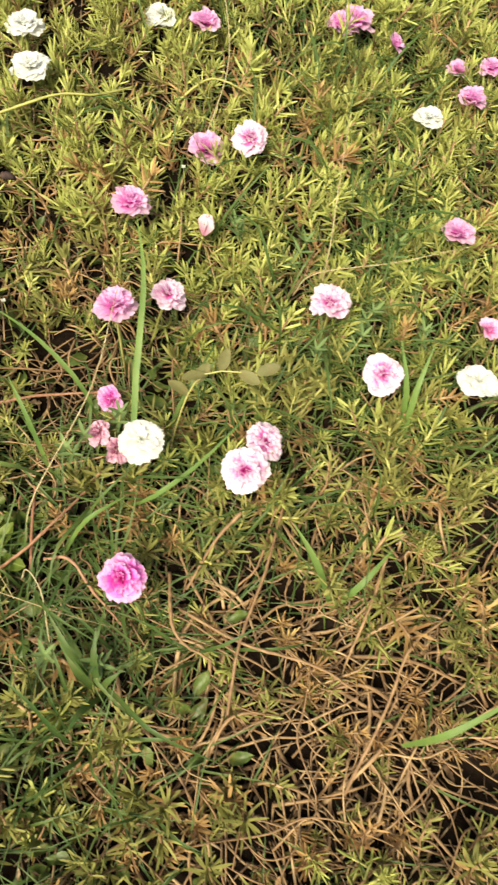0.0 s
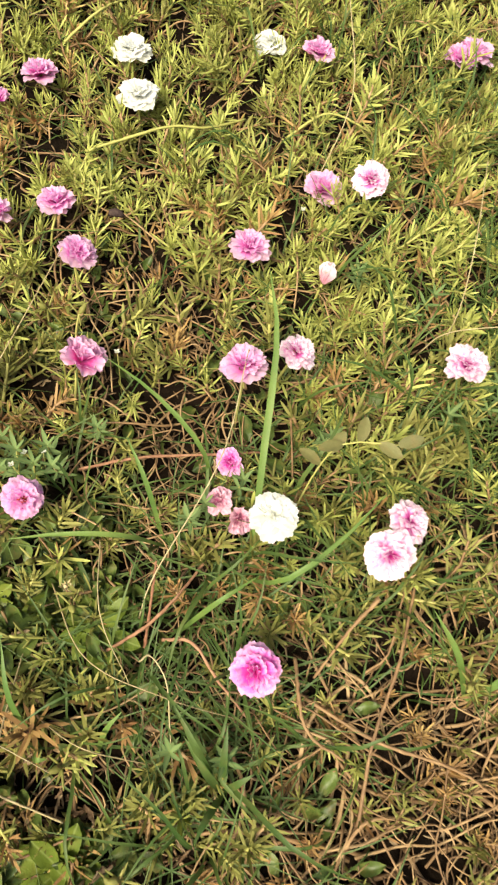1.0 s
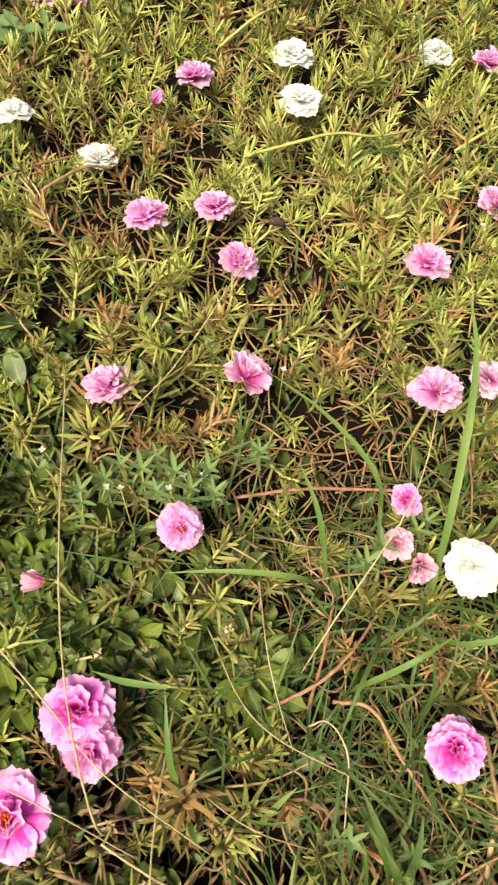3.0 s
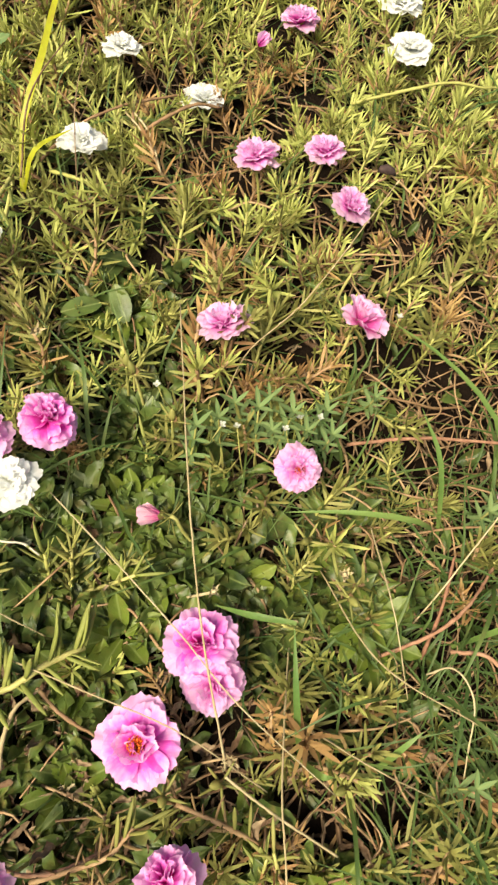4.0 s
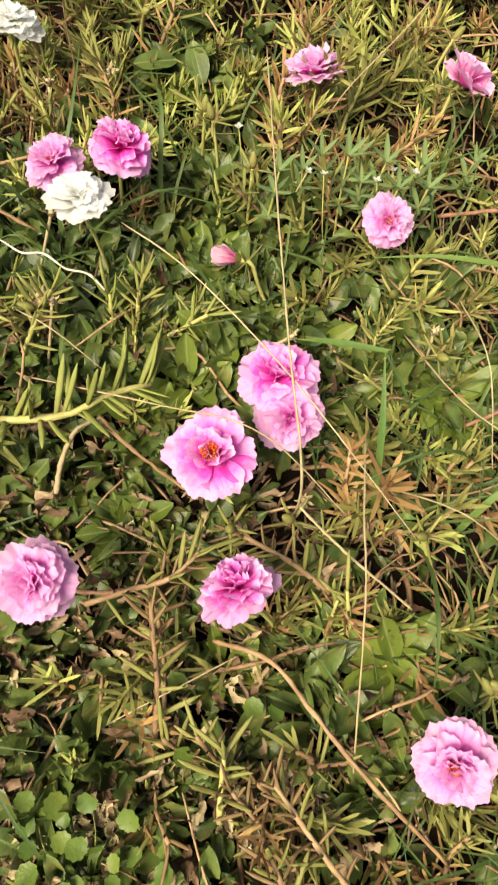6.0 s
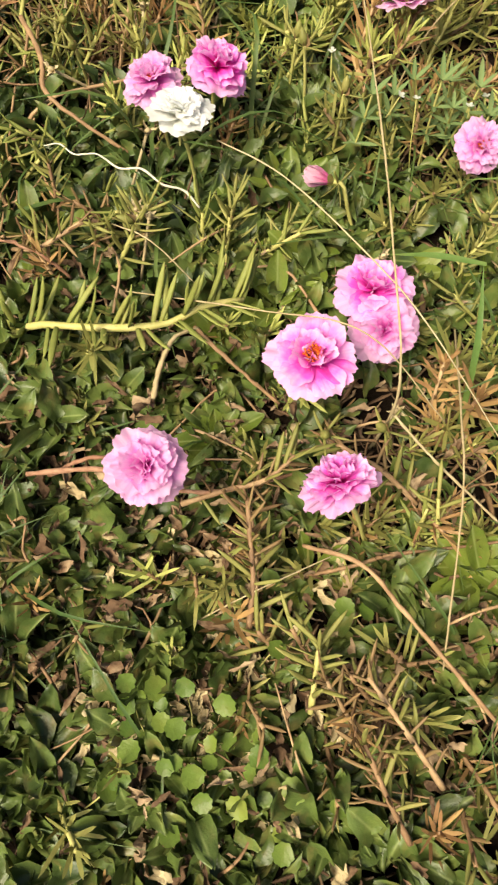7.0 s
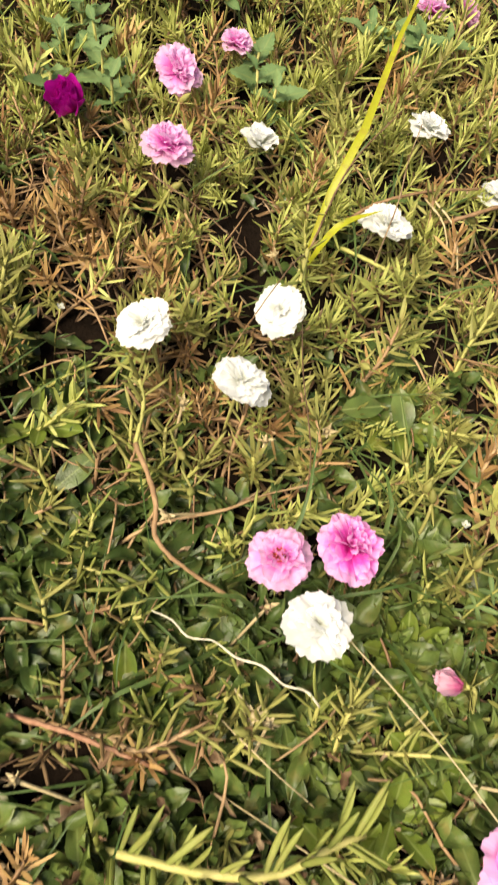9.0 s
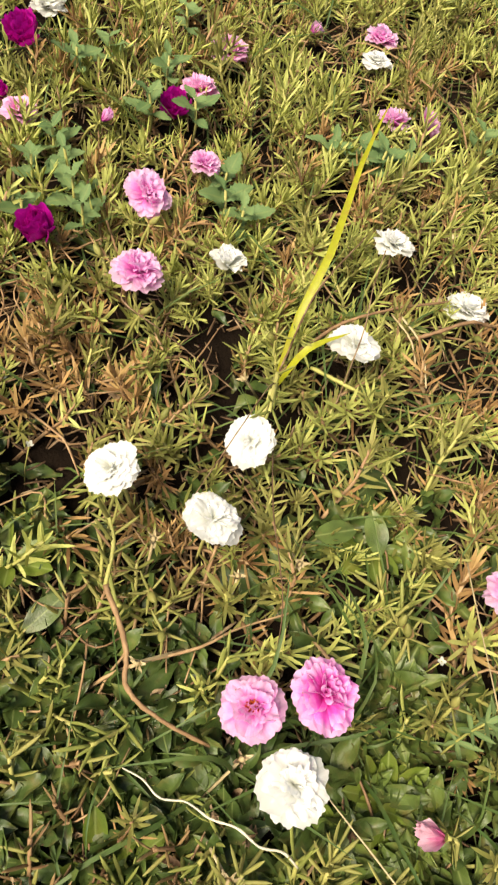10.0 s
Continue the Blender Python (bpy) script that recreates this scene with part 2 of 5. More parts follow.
def mesh_of(name, verts, tris, material, smooth=True):
    verts, tris = np.asarray(verts, np.float32), np.asarray(tris, np.int32)
    me = bpy.data.meshes.new(name)
    me.vertices.add(len(verts))
    me.vertices.foreach_set("co", verts.ravel())
    me.loops.add(tris.size)
    me.loops.foreach_set("vertex_index", tris.ravel())
    me.polygons.add(len(tris))
    me.polygons.foreach_set("loop_start", np.arange(0, tris.size, 3, dtype=np.int32))
    me.polygons.foreach_set("use_smooth", np.full(len(tris), smooth))
    me.materials.append(material)
    me.update(calc_edges=True)
    me.validate()
    return me


def joined(pieces):
    verts, tris, n = [], [], 0
    for v, f in pieces:
        verts.append(v)
        tris.append(f + n)
        n += len(v)
    return np.concatenate(verts), np.concatenate(tris)


def grid_faces(rows, cols, wrap=False):
    f = []
    for r in range(rows - 1):
        for c in range(cols if wrap else cols - 1):
            a, b = r * cols + c, r * cols + (c + 1) % cols
            f += [(a, b, b + cols), (a, b + cols, a + cols)]
    return f


def tube(points, radii, k=5, flat=1.0):
    """A round rod along points, closed at both ends."""
    pts, rad = np.asarray(points, float), np.broadcast_to(np.asarray(radii, float), (len(points),))
    tan = np.gradient(pts, axis=0)
    tan /= np.linalg.norm(tan, axis=1)[:, None] + 1e-12
    side = np.cross(tan[0], (0.31, 0.17, 0.94) if abs(tan[0][2]) < 0.9 else (1, 0.1, 0))
    verts = []
    for p, t, r in zip(pts, tan, rad):
        side = side - t * (side @ t)
        side /= np.linalg.norm(side) + 1e-12
        up = np.cross(t, side)
        a = np.arange(k) * 2 * math.pi / k
        verts.append(p + r * (np.cos(a)[:, None] * side + flat * np.sin(a)[:, None] * up))
    f = grid_faces(len(pts), k, True)
    v = np.concatenate(verts + [pts[:1], pts[-1:]])
    n = len(pts) * k
    for c in range(k):
        f += [(n, (c + 1) % k, c), (n + 1, n - k + c, n - k + (c + 1) % k)]
    return v, np.array(f)


def bent(a, b, n=6, sag=0.0, wander=0.0, r=None):
    """Points from a to b that bow by sag and wander a little."""
    r = r or rng
    s = np.linspace(0, 1, n)
    p = np.outer(1 - s, a) + np.outer(s, b)
    p[:, 2] += sag * 4 * s * (1 - s)
    if wander:
        w = r.normal(0, wander, (n, 3))
        w[0] = w[-1] = 0
        p += w
    return p


def smooth_line(pts, n):
    """A curve through points (Catmull-Rom)."""
    p = [np.array(q, float) for q in pts]
    p = [2 * p[0] - p[1]] + p + [2 * p[-1] - p[-2]]
    out = []
    for q in np.linspace(0, len(p) - 3 - 1e-6, n):
        i, s = int(q), q - int(q)
        a, b, c, d = p[i:i + 4]
        out.append(0.5 * (2 * b + (c - a) * s + (2 * a - 5 * b + 4 * c - d) * s * s + (3 * b - a - 3 * c + d) * s ** 3))
    return np.array(out)


def needle(length, width, bend):
    """A fleshy narrow leaf along +x, flat above and keeled below."""
    v = []
    for s, r in ((0, 0.55), (0.40, 1.0), (0.80, 0.80)):
        for y, z in ((0, -0.34), (0.5, 0.10), (-0.5, 0.10)):
            v.append((length * s, width * r * y, length * bend * s * s + width * r * z))
    v.append((length, 0, length * bend))
    return np.array(v), np.array(grid_faces(3, 3, True) + [(6, 7, 9), (7, 8, 9), (8, 6, 9)])


def sheet(length, width, profile, bend=0.0, fold=0.2, wave=0.0, cols=3, curl=0.0, seed=0):
    """A leaf blade along +x: half widths by profile, folded on its midrib, bending up, waving at the rim."""
    v, n = [], len(profile)
    for i, w in enumerate(profile):
        s = i / (n - 1)
        for c in range(cols):
            u = 2 * c / (cols - 1) - 1
            z = length * bend * s * s + abs(u) ** 1.5 * w * width * 0.5 * fold - curl * length * s ** 3
            z += wave * width * abs(u) * math.sin(9 * s + 3 * u + seed)
            v.append((length * (s + 0.03 * wave * math.sin(7 * u + seed)), 0.5 * width * w * u, z))
    return np.array(v), np.array(grid_faces(n, cols))


def moved(piece, m):
    v, f = piece
    m = np.array(m)
    return v @ m[:3, :3].T + m[:3, 3], f


def aimed(place, way, roll=0.0, scale=1.0):
    """A matrix that lays +x along way, with +z as far up as it can be."""
    x = Vector(way).normalized()
    z = Vector((0, 0, 1)) if abs(x.z) < 0.97 else Vector((0, 1, 0))
    y = z.cross(x).normalized()
    z = x.cross(y)
    m = Matrix((x, y, z)).transposed().to_4x4() @ Matrix.Rotation(roll, 4, "X") @ Matrix.Scale(scale, 4)
    m.translation = place
    return m


def part(name, mesh, parent, m=None, label=""):
    """One mesh object under a thing or under a part; m in the parent's space."""
    ob = new(name, mesh)
    ob.parent = parent
    if m is not None:
        ob.matrix_local = m
    return tagged(ob, label)


def thing(name, m, label, category, group="", kind=""):
    ob = new(name)
    ob.empty_display_size = 0.01
    ob.matrix_world = m
    return tagged(ob, label, category, group, kind)


def stuff(name, pieces, material, label, category, smooth=True):
    v, f = joined(pieces)
    return tagged(new(name, mesh_of(name, v, f, material, smooth)), label, category, kind="stuff")


def near(x, y, cx, cy, rx, ry):
    return math.exp(-(((x - cx) / rx) ** 2 + ((y - cy) / ry) ** 2))


# ---- ground: one sheet out to the horizon, with hollows between the plants ----
PITS = [(0.434, 0.044, 0.038, 0.021), (0.363, 0.154, 0.020, 0.014), (0.339, 0.078, 0.022, 0.017), (0.468, -0.048, 0.026, 0.028), (0.264, 0.024, 0.017, 0.012), (0.020, 0.364, 0.026, 0.016), (-0.009, 0.288, 0.016, 0.013), (0.073, 0.437, 0.013, 0.014), (0.171, 0.253, 0.032, 0.017), (0.122, 0.210, 0.034, 0.016), (0.069, 0.189, 0.018, 0.012), (0.154, 0.172, 0.018, 0.011), (-0.250, 0.206, 0.012, 0.014), (-0.244, 0.323, 0.014, 0.007), (-0.217, 0.194, 0.016, 0.012), (-0.262, 0.230, 0.008, 0.014), (-0.055, 0.395, 0.020, 0.012), (0.10, 0.335, 0.026, 0.016), (0.155, 0.075, 0.024, 0.014), (0.050, 0.345, 0.030, 0.014), (0.034, 0.258, 0.030, 0.016), (0.125, 0.262, 0.034, 0.014), (0.185, 0.258, 0.022, 0.016), (0.108, 0.188, 0.030, 0.013), (0.150, 0.205, 0.024, 0.013), (0.130, 0.350, 0.030, 0.013), (0.173, 0.086, 0.022, 0.016), (0.142, -0.003, 0.020, 0.014), (0.064, 0.179, 0.018, 0.012), (0.147, 0.228, 0.026, 0.013), (0.120, 0.051, 0.020, 0.012), (0.175, 0.020, 0.018, 0.014), (-0.175, 0.079, 0.018, 0.014), (-0.190, 0.138, 0.016, 0.014), (-0.156, 0.103, 0.020, 0.013), (-0.235, 0.088, 0.016, 0.018), (-0.057, 0.147, 0.018, 0.012), (-0.302, 0.190, 0.016, 0.014), (0.128, -0.128, 0.018, 0.013), (0.085, -0.160, 0.018, 0.012), (0.140, -0.165, 0.016, 0.014)]


def pit(x, y):
    """Gaps where one looks down between the plants to the soil."""
    return max(near(x, y, *p) for p in PITS)


def ground_z(x, y):
    h = 0.010 * noise.noise((x * 5.5, y * 5.5, 3.1)) + 0.0045 * noise.noise((x * 24, y * 24, 8.0)) + 0.002 * noise.noise((x * 80, y * 80, 1.0))
    return -0.006 + h - 0.012 * near(x, y, 0.12, 0.215, 0.05, 0.04) - 0.012 * near(x, y, -0.235, 0.165, 0.035, 0.05) - 0.010 * near(x, y, 0.37, 0.0, 0.12, 0.10) - 0.020 * pit(x, y)


def spread(lo, hi, step, far, grow):
    mid = list(np.arange(lo, hi + step / 2, step))
    a, d = [], step
    while (a[-1] if a else 0) < far:
        d *= grow
        a.append((a[-1] if a else 0) + d)
    return [lo - q for q in reversed(a)] + mid + [hi + q for q in a]


gx, gy = spread(-0.75, 0.75, 0.010, 400.0, 1.5), spread(-0.4, 1.1, 0.010, 400.0, 1.5)
gv = [(x, y, ground_z(x, y) if abs(x) < 3 and abs(y) < 3 else -0.006) for y in gy for x in gx]
tagged(new("ground", mesh_of("ground", gv, grid_faces(len(gy), len(gx)), SOIL)), "dark garden soil, coloured near black for shade between the plants, green with low growth round the bed", "ground", kind="structure")


# ---- where each plant grows ----
def cover(spots, x, y):
    """How much of a spot is taken by a kind that grows in patches (middle x, y, reach along x, y, strength)."""
    left = 1.0
    for cx, cy, rx, ry, much in spots:
        left *= 1 - much * near(x, y, cx, cy, rx, ry)
    return 1 - left


def bare(x, y):
    """Thin, dried-out stretch of the mat."""
    return min(1.0, 1.1 * near(x, y, 0.37, -0.02, 0.16, 0.13) + 0.8 * near(x, y, 0.12, 0.22, 0.06, 0.05) + 0.9 * near(x, y, -0.235, 0.185, 0.03, 0.05) + 0.75 * near(x, y, 0.07, 0.355, 0.09, 0.05) + 0.65 * near(x, y, 0.16, 0.07, 0.06, 0.08) + 0.6 * near(x, y, 0.28, 0.05, 0.04, 0.05) + 0.6 * near(x, y, 0.17, 0.26, 0.07, 0.06))


WEEDS = [(-0.033, 0.072, 0.085, 0.055, 0.95), (-0.060, -0.030, 0.060, 0.050, 0.95), (0.096, -0.070, 0.040, 0.020, 0.75), (0.101, 0.100, 0.040, 0.020, 0.70), (-0.100, 0.272, 0.036, 0.034, 0.70), (-0.059, 0.185, 0.035, 0.030, 0.75), (0.014, -0.150, 0.115, 0.075, 0.95), (-0.100, -0.100, 0.050, 0.050, 0.95), (-0.164, 0.068, 0.085, 0.060, 0.96), (-0.160, -0.030, 0.060, 0.050, 0.95), (-0.192, 0.110, 0.065, 0.055, 0.93), (-0.280, 0.160, 0.040, 0.045, 0.75), (-0.045, 0.140, 0.050, 0.045, 0.80), (0.031, 0.093, 0.035, 0.025, 0.60), (0.094, 0.119, 0.036, 0.023, 0.60), (-0.030, -0.230, 0.160, 0.060, 0.90), (-0.270, 0.060, 0.070, 0.070, 0.80), (0.000, 0.100, 0.045, 0.035, 0.75)]
RUSSET_SPOTS = [(0.103, 0.344, 0.085, 0.047, 0.80), (0.337, -0.038, 0.130, 0.090, 0.75), (0.40, 0.04, 0.09, 0.06, 0.5), (0.040, 0.234, 0.056, 0.030, 0.60), (0.092, 0.377, 0.034, 0.036, 0.60), (-0.038, 0.356, 0.026, 0.036, 0.55), (0.100, -0.008, 0.060, 0.032, 0.75), (-0.089, 0.001, 0.022, 0.018, 0.70), (0.035, 0.250, 0.046, 0.026, 0.45), (-0.155, 0.035, 0.034, 0.020, 0.70), (0.075, -0.010, 0.033, 0.026, 0.60), (0.094, -0.134, 0.050, 0.035, 0.80), (0.017, -0.136, 0.016, 0.014, 0.80), (-0.195, 0.037, 0.034, 0.024, 0.80), (-0.330, 0.285, 0.075, 0.075, 0.85), (-0.250, 0.290, 0.040, 0.035, 0.45), (-0.180, 0.216, 0.026, 0.030, 0.65), (-0.053, 0.305, 0.028, 0.028, 0.60), (-0.213, 0.155, 0.020, 0.018, 0.70), (-0.115, 0.452, 0.044, 0.026, 0.45), (0.115, 0.015, 0.050, 0.035, 0.60), (0.110, -0.165, 0.050, 0.040, 0.85)]


def weedy(x, y):
    """Broad-leaved weeds crowd the mat out."""
    return cover(WEEDS, x, y)


def russet(x, y):
    return min(0.92, 0.09 + 0.9 * cover(RUSSET_SPOTS, x, y))


def in_bed(x, y):
    edge = 0.10 * noise.noise((x * 4, y * 4, 5.0))
    return (x / 0.69) ** 2 + ((y - 0.36) / 0.67) ** 2 < 1.0 + edge


# ---- moss rose flowers ----


REACH = 0.019


def petal_mesh(name, width, rise, fall, ruffle, cup, material, seed):
    """A petal from its base at the origin along +x, REACH long: a fan with a rounded, finely scalloped and notched rim that rises at one angle and leans out to another."""
    cols, n = 17, 7
    q = np.linspace(0, 1.1, 45)
    slope = np.radians(rise + (fall - rise) * q)
    px = np.concatenate(([0], np.cumsum(np.cos(slope[1:]) * (q[1] - q[0])))) * REACH
    pz = np.concatenate(([0], np.cumsum(np.sin(slope[1:]) * (q[1] - q[0])))) * REACH
    v = []
    for i in range(n):
        s = i / (n - 1)
        half = 0.5 * width * (0.20 + 0.80 * math.sin(min(1, s * 1.12) * math.pi / 2))
        for c in range(cols):
            u = 2 * c / (cols - 1) - 1
            back = s ** 2.5 * (0.30 * abs(u) ** 2.6 + 0.045 * math.exp(-(u / 0.16) ** 2) + 0.024 * math.sin(seed + 7.5 * u) + 0.026 * math.sin(2 * seed + 17 * u))
            at = s - back
            a = np.interp(at, q, slope)
            up = cup * half * u * u + ruffle * REACH * s * s * (math.sin(4.0 * u + seed) + 0.55 * math.sin(9.0 * u + 2.3 * seed))
            v.append((np.interp(at, q, px) - up * math.sin(a), half * u * (1 - 0.10 * s ** 3 * u * u), np.interp(at, q, pz) + up * math.cos(a)))
    return mesh_of(name, v, grid_faces(n, cols), material)


# whorls of a form: petals, length, width of a full-length petal, rise, lean out, ruffle, cup, height
FORMS = {
    "open": ((8, 0.0200, 0.0205, 8, -10, 0.050, 0.04, 0.0), (8, 0.0182, 0.0190, 22, 2, 0.060, 0.06, 0.001), (7, 0.0140, 0.0190, 46, 50, 0.075, 0.12, 0.0018), (6, 0.0108, 0.0190, 58, 76, 0.09, 0.15, 0.002)),
    "full": ((8, 0.0200, 0.0195, 6, -14, 0.055, 0.04, 0.0), (8, 0.0186, 0.0185, 20, 0, 0.07, 0.08, 0.001), (8, 0.0166, 0.0175, 36, 20, 0.085, 0.12, 0.002), (8, 0.0144, 0.0170, 52, 44, 0.10, 0.15, 0.0025), (6, 0.0118, 0.0170, 68, 70, 0.11, 0.20, 0.003)),
    "snow": ((8, 0.0190, 0.0195, 24, -6, 0.035, 0.12, 0.0), (8, 0.0172, 0.0190, 32, 2, 0.04, 0.12, 0.0012), (7, 0.0148, 0.0180, 42, 10, 0.055, 0.15, 0.0024), (6, 0.0122, 0.0175, 52, 20, 0.07, 0.2, 0.0034), (5, 0.0098, 0.0170, 64, 36, 0.09, 0.25, 0.0042)),
    "bowl": ((8, 0.0190, 0.0185, 26, -4, 0.045, 0.12, 0.0), (8, 0.0186, 0.0175, 40, 12, 0.06, 0.16, 0.0014), (7, 0.0168, 0.0165, 52, 26, 0.09, 0.20, 0.0022), (7, 0.0145, 0.0155, 62, 40, 0.11, 0.24, 0.0028), (6, 0.0122, 0.0145, 74, 56, 0.13, 0.28, 0.0034)),
    "cup": ((6, 0.0200, 0.0180, 44, 20, 0.06, 0.25, 0.0), (6, 0.0180, 0.0160, 58, 36, 0.09, 0.35, 0.001), (5, 0.0150, 0.0150, 74, 56, 0.12, 0.45, 0.002), (4, 0.0125, 0.0145, 84, 74, 0.13, 0.45, 0.002)),
    "ball": ((6, 0.0200, 0.0185, 40, 86, 0.05, 0.5, 0.0), (5, 0.0190, 0.0175, 52, 92, 0.07, 0.5, 0.001), (5, 0.0175, 0.0155, 64, 92, 0.10, 0.5, 0.003)),
    "shut": ((5, 0.0200, 0.0115, 78, 94, 0.03, 0.7, 0.0), (4, 0.0185, 0.0100, 84, 98, 0.05, 0.7, 0.001)),
}
LABELS = {
    "rosy": "light pink double moss rose flower shaped like a ruffled bowl",
    "pink": "pink double moss rose flower with ruffled petals above its foliage",
    "deep": "deep pink double moss rose flower with paler ruffled rim",
    "varied": "double moss rose flower, white petals streaked with pink",
    "pale": "pale pink half-open moss rose flower",
    "blush": "closed blush-white moss rose flower on its stem",
    "white": "white double moss rose flower with ruffled petals",
    "magenta": "dark magenta velvety half-open moss rose flower",
    "faded": "withering faded pink moss rose flower",
}
PETALS = {}


def petals_for(colour, form, whorl):
    key = (colour, form, whorl)
    if key not in PETALS:
        _, _, w, rise, fall, ruffle, cup, _ = FORMS[form][whorl]
        PETALS[key] = [petal_mesh("petal", w, rise, fall, ruffle, cup, PETAL.get(colour + "_inner", PETAL[colour]) if whorl else PETAL[colour], 1.7 * k + whorl) for k in range(4)]
    return PETALS[key]


SEPAL = mesh_of("sepal", *sheet(0.009, 0.006, (0.5, 1.0, 0.9, 0.5, 0.05), 0.1, 0.7, 0.0, 3), one_olive)
BRACT = mesh_of("bract", *needle(0.014, 0.0021, 0.15), one_olive)
filaments, anthers = [], []
for i in range(64):
    a, ln = i * 2.4, 0.0052 + 0.0014 * math.sin(5 * i)
    rr = 0.0031 * math.sqrt((i + 0.5) / 64)
    top = (rr * 1.35 * math.cos(a), rr * 1.35 * math.sin(a), ln)
    filaments.append(tube([(rr * 0.4 * math.cos(a), rr * 0.4 * math.sin(a), 0), top], 0.0002, 3))
    anthers.append(tube([(top[0], top[1], ln - 0.0003), (top[0] + 0.0002 * math.sin(i), top[1], ln + 0.0002), (top[0], top[1] + 0.0003 * math.cos(i), ln + 0.0007)], (0.0003, 0.00058, 0.0003), 5))
FILAMENTS, ANTHERS = mesh_of("stamen_tuft", *joined(filaments), filament), mesh_of("anther_tuft", *joined(anthers), anther)
fr = np.random.default_rng(31)
FLOWER_AT = []


def moss_rose(x, y, z, size, colour, form, lean=0.0, towards=0.0, heart=False):
    """A flower whose middle is at (x, y, z), size across in mm, leaning by degrees towards a compass angle (0: +x, 90: +y)."""
    up = Vector((math.sin(radians(lean)) * math.cos(radians(towards)), math.sin(radians(lean)) * math.sin(radians(towards)), math.cos(radians(lean))))
    turn = Vector((0, 0, 1)).rotation_difference(up).to_matrix().to_4x4()
    wide = {"open": 0.0390, "full": 0.0390, "bowl": 0.0365, "snow": 0.0375, "cup": 0.0340, "ball": 0.0260, "shut": 0.0130}[form]
    k = size * 0.001 / wide
    base = Vector((x, y, z)) - up * (0.011 if form == "ball" else 0.006) * k
    FLOWER_AT.append((x, y, z))
    t = thing("moss_rose", Matrix.Translation(base) @ turn @ Matrix.Rotation(fr.uniform(0, 6.28), 4, "Z"), LABELS[colour], "flower", "moss rose flowers")
    for w, (n, ln, _, _, _, _, _, high) in enumerate(FORMS[form]):
        for i in range(n):
            a = 2 * math.pi * (i + 0.5 * (w % 2)) / n + fr.normal(0, 0.10 + 0.04 * w)
            m = Matrix.Translation((0, 0, high * k)) @ Matrix.Rotation(a, 4, "Z") @ Matrix.Rotation(fr.normal(0, 0.12 + 0.03 * w), 4, "Y") @ Matrix.Rotation(fr.normal(0, 0.14 + 0.04 * w), 4, "X") @ Matrix.Diagonal((k * ln / REACH * fr.uniform(0.86, 1.10), k * ln / REACH * fr.uniform(0.85, 1.12), k * ln / REACH, 1))
            meshes = petals_for(colour, form, w)
            part("petal", meshes[int(fr.integers(len(meshes)))], t, m)
    if heart:
        tuft = part("stamen_tuft", FILAMENTS, t, Matrix.Translation((0, 0, 0.003 * k)) @ Matrix.Scale(k, 4), "dark red stamens")
        part("anther_tuft", ANTHERS, tuft, None, "orange-yellow anthers")
    for i in range(2):
        part("sepal", SEPAL, t, Matrix.Rotation(math.pi * i + 0.4, 4, "Z") @ Matrix.Translation((0, 0, -0.0015)) @ Matrix.Rotation(radians(-38), 4, "Y"))
    for i in range(7):
        part("bract", BRACT, t, Matrix.Translation((0, 0, -0.003)) @ Matrix.Rotation(i * 0.9 + fr.uniform(0, 0.4), 4, "Z") @ Matrix.Rotation(radians(fr.uniform(-25, 35)), 4, "Y"))
    foot = Vector((x, y, 0)) + Vector((-up.x, -up.y, 0)) * 0.035 + Vector((fr.normal(0, 0.006), fr.normal(0, 0.006), 0))
    foot.z = ground_z(foot.x, foot.y) - 0.002
    inv = t.matrix_world.inverted()
    pts = [inv @ foot, inv @ (foot.lerp(base, 0.5) + Vector((0, 0, 0.006))), inv @ (base - up * 0.006), Vector((0, 0, 0.001))]
    v, f = tube(smooth_line(pts, 9), np.linspace(0.0010, 0.0014, 9), 6)
    part("stem", mesh_of("stem", v, f, stem_lime), t)
    return t


def moss_rose_bud(x, y, z, size, colour, lean, towards):
    moss = moss_rose(x, y, z, size, colour, "shut", lean, towards)
    tagged(moss, "closed pink moss rose bud in green sepals" if colour != "white" else "closed white moss rose bud", "flower bud", "moss rose buds")


moss_rose(0.047, 0.602, 0.042, 39.5, "white", "snow", 6, 98)
moss_rose(0.062, 0.551, 0.042, 40.4, "white", "snow", 6, 110)
moss_rose(0.173, 0.655, 0.030, 34.1, "white", "snow", 6, 79)
moss_rose(0.221, 0.644, 0.036, 33.7, "rosy", "bowl", 14, 68)
moss_rose(0.377, 0.683, 0.030, 39.6, "rosy", "bowl", 14, 111)
moss_rose(0.363, 0.673, 0.030, 35.7, "rosy", "bowl", 14, 97)
moss_rose(0.421, 0.661, 0.025, 22.7, "pink", "cup", 40, 0)
moss_rose(0.486, 0.629, 0.030, 24.7, "rosy", "bowl", 14, 67)
moss_rose(0.523, 0.638, 0.030, 26.7, "rosy", "bowl", 14, 106)
moss_rose(0.500, 0.591, 0.030, 32.3, "rosy", "bowl", 14, 82)
moss_rose(0.449, 0.547, 0.040, 32.1, "white", "snow", 7, 93)
moss_rose(0.237, 0.485, 0.030, 37.0, "rosy", "bowl", 14, 63)
moss_rose(0.277, 0.489, 0.045, 33.5, "varied", "full", 12, 270)
moss_rose(0.178, 0.393, 0.053, 33.5, "rosy", "bowl", 12, 90)
moss_rose(0.244, 0.386, 0.034, 13, "blush", "shut", 30, 60)
moss_rose(0.470, 0.406, 0.045, 31.5, "rosy", "bowl", 12, 90)
moss_rose(0.185, 0.272, 0.080, 34.8, "rosy", "bowl", 20, 95)
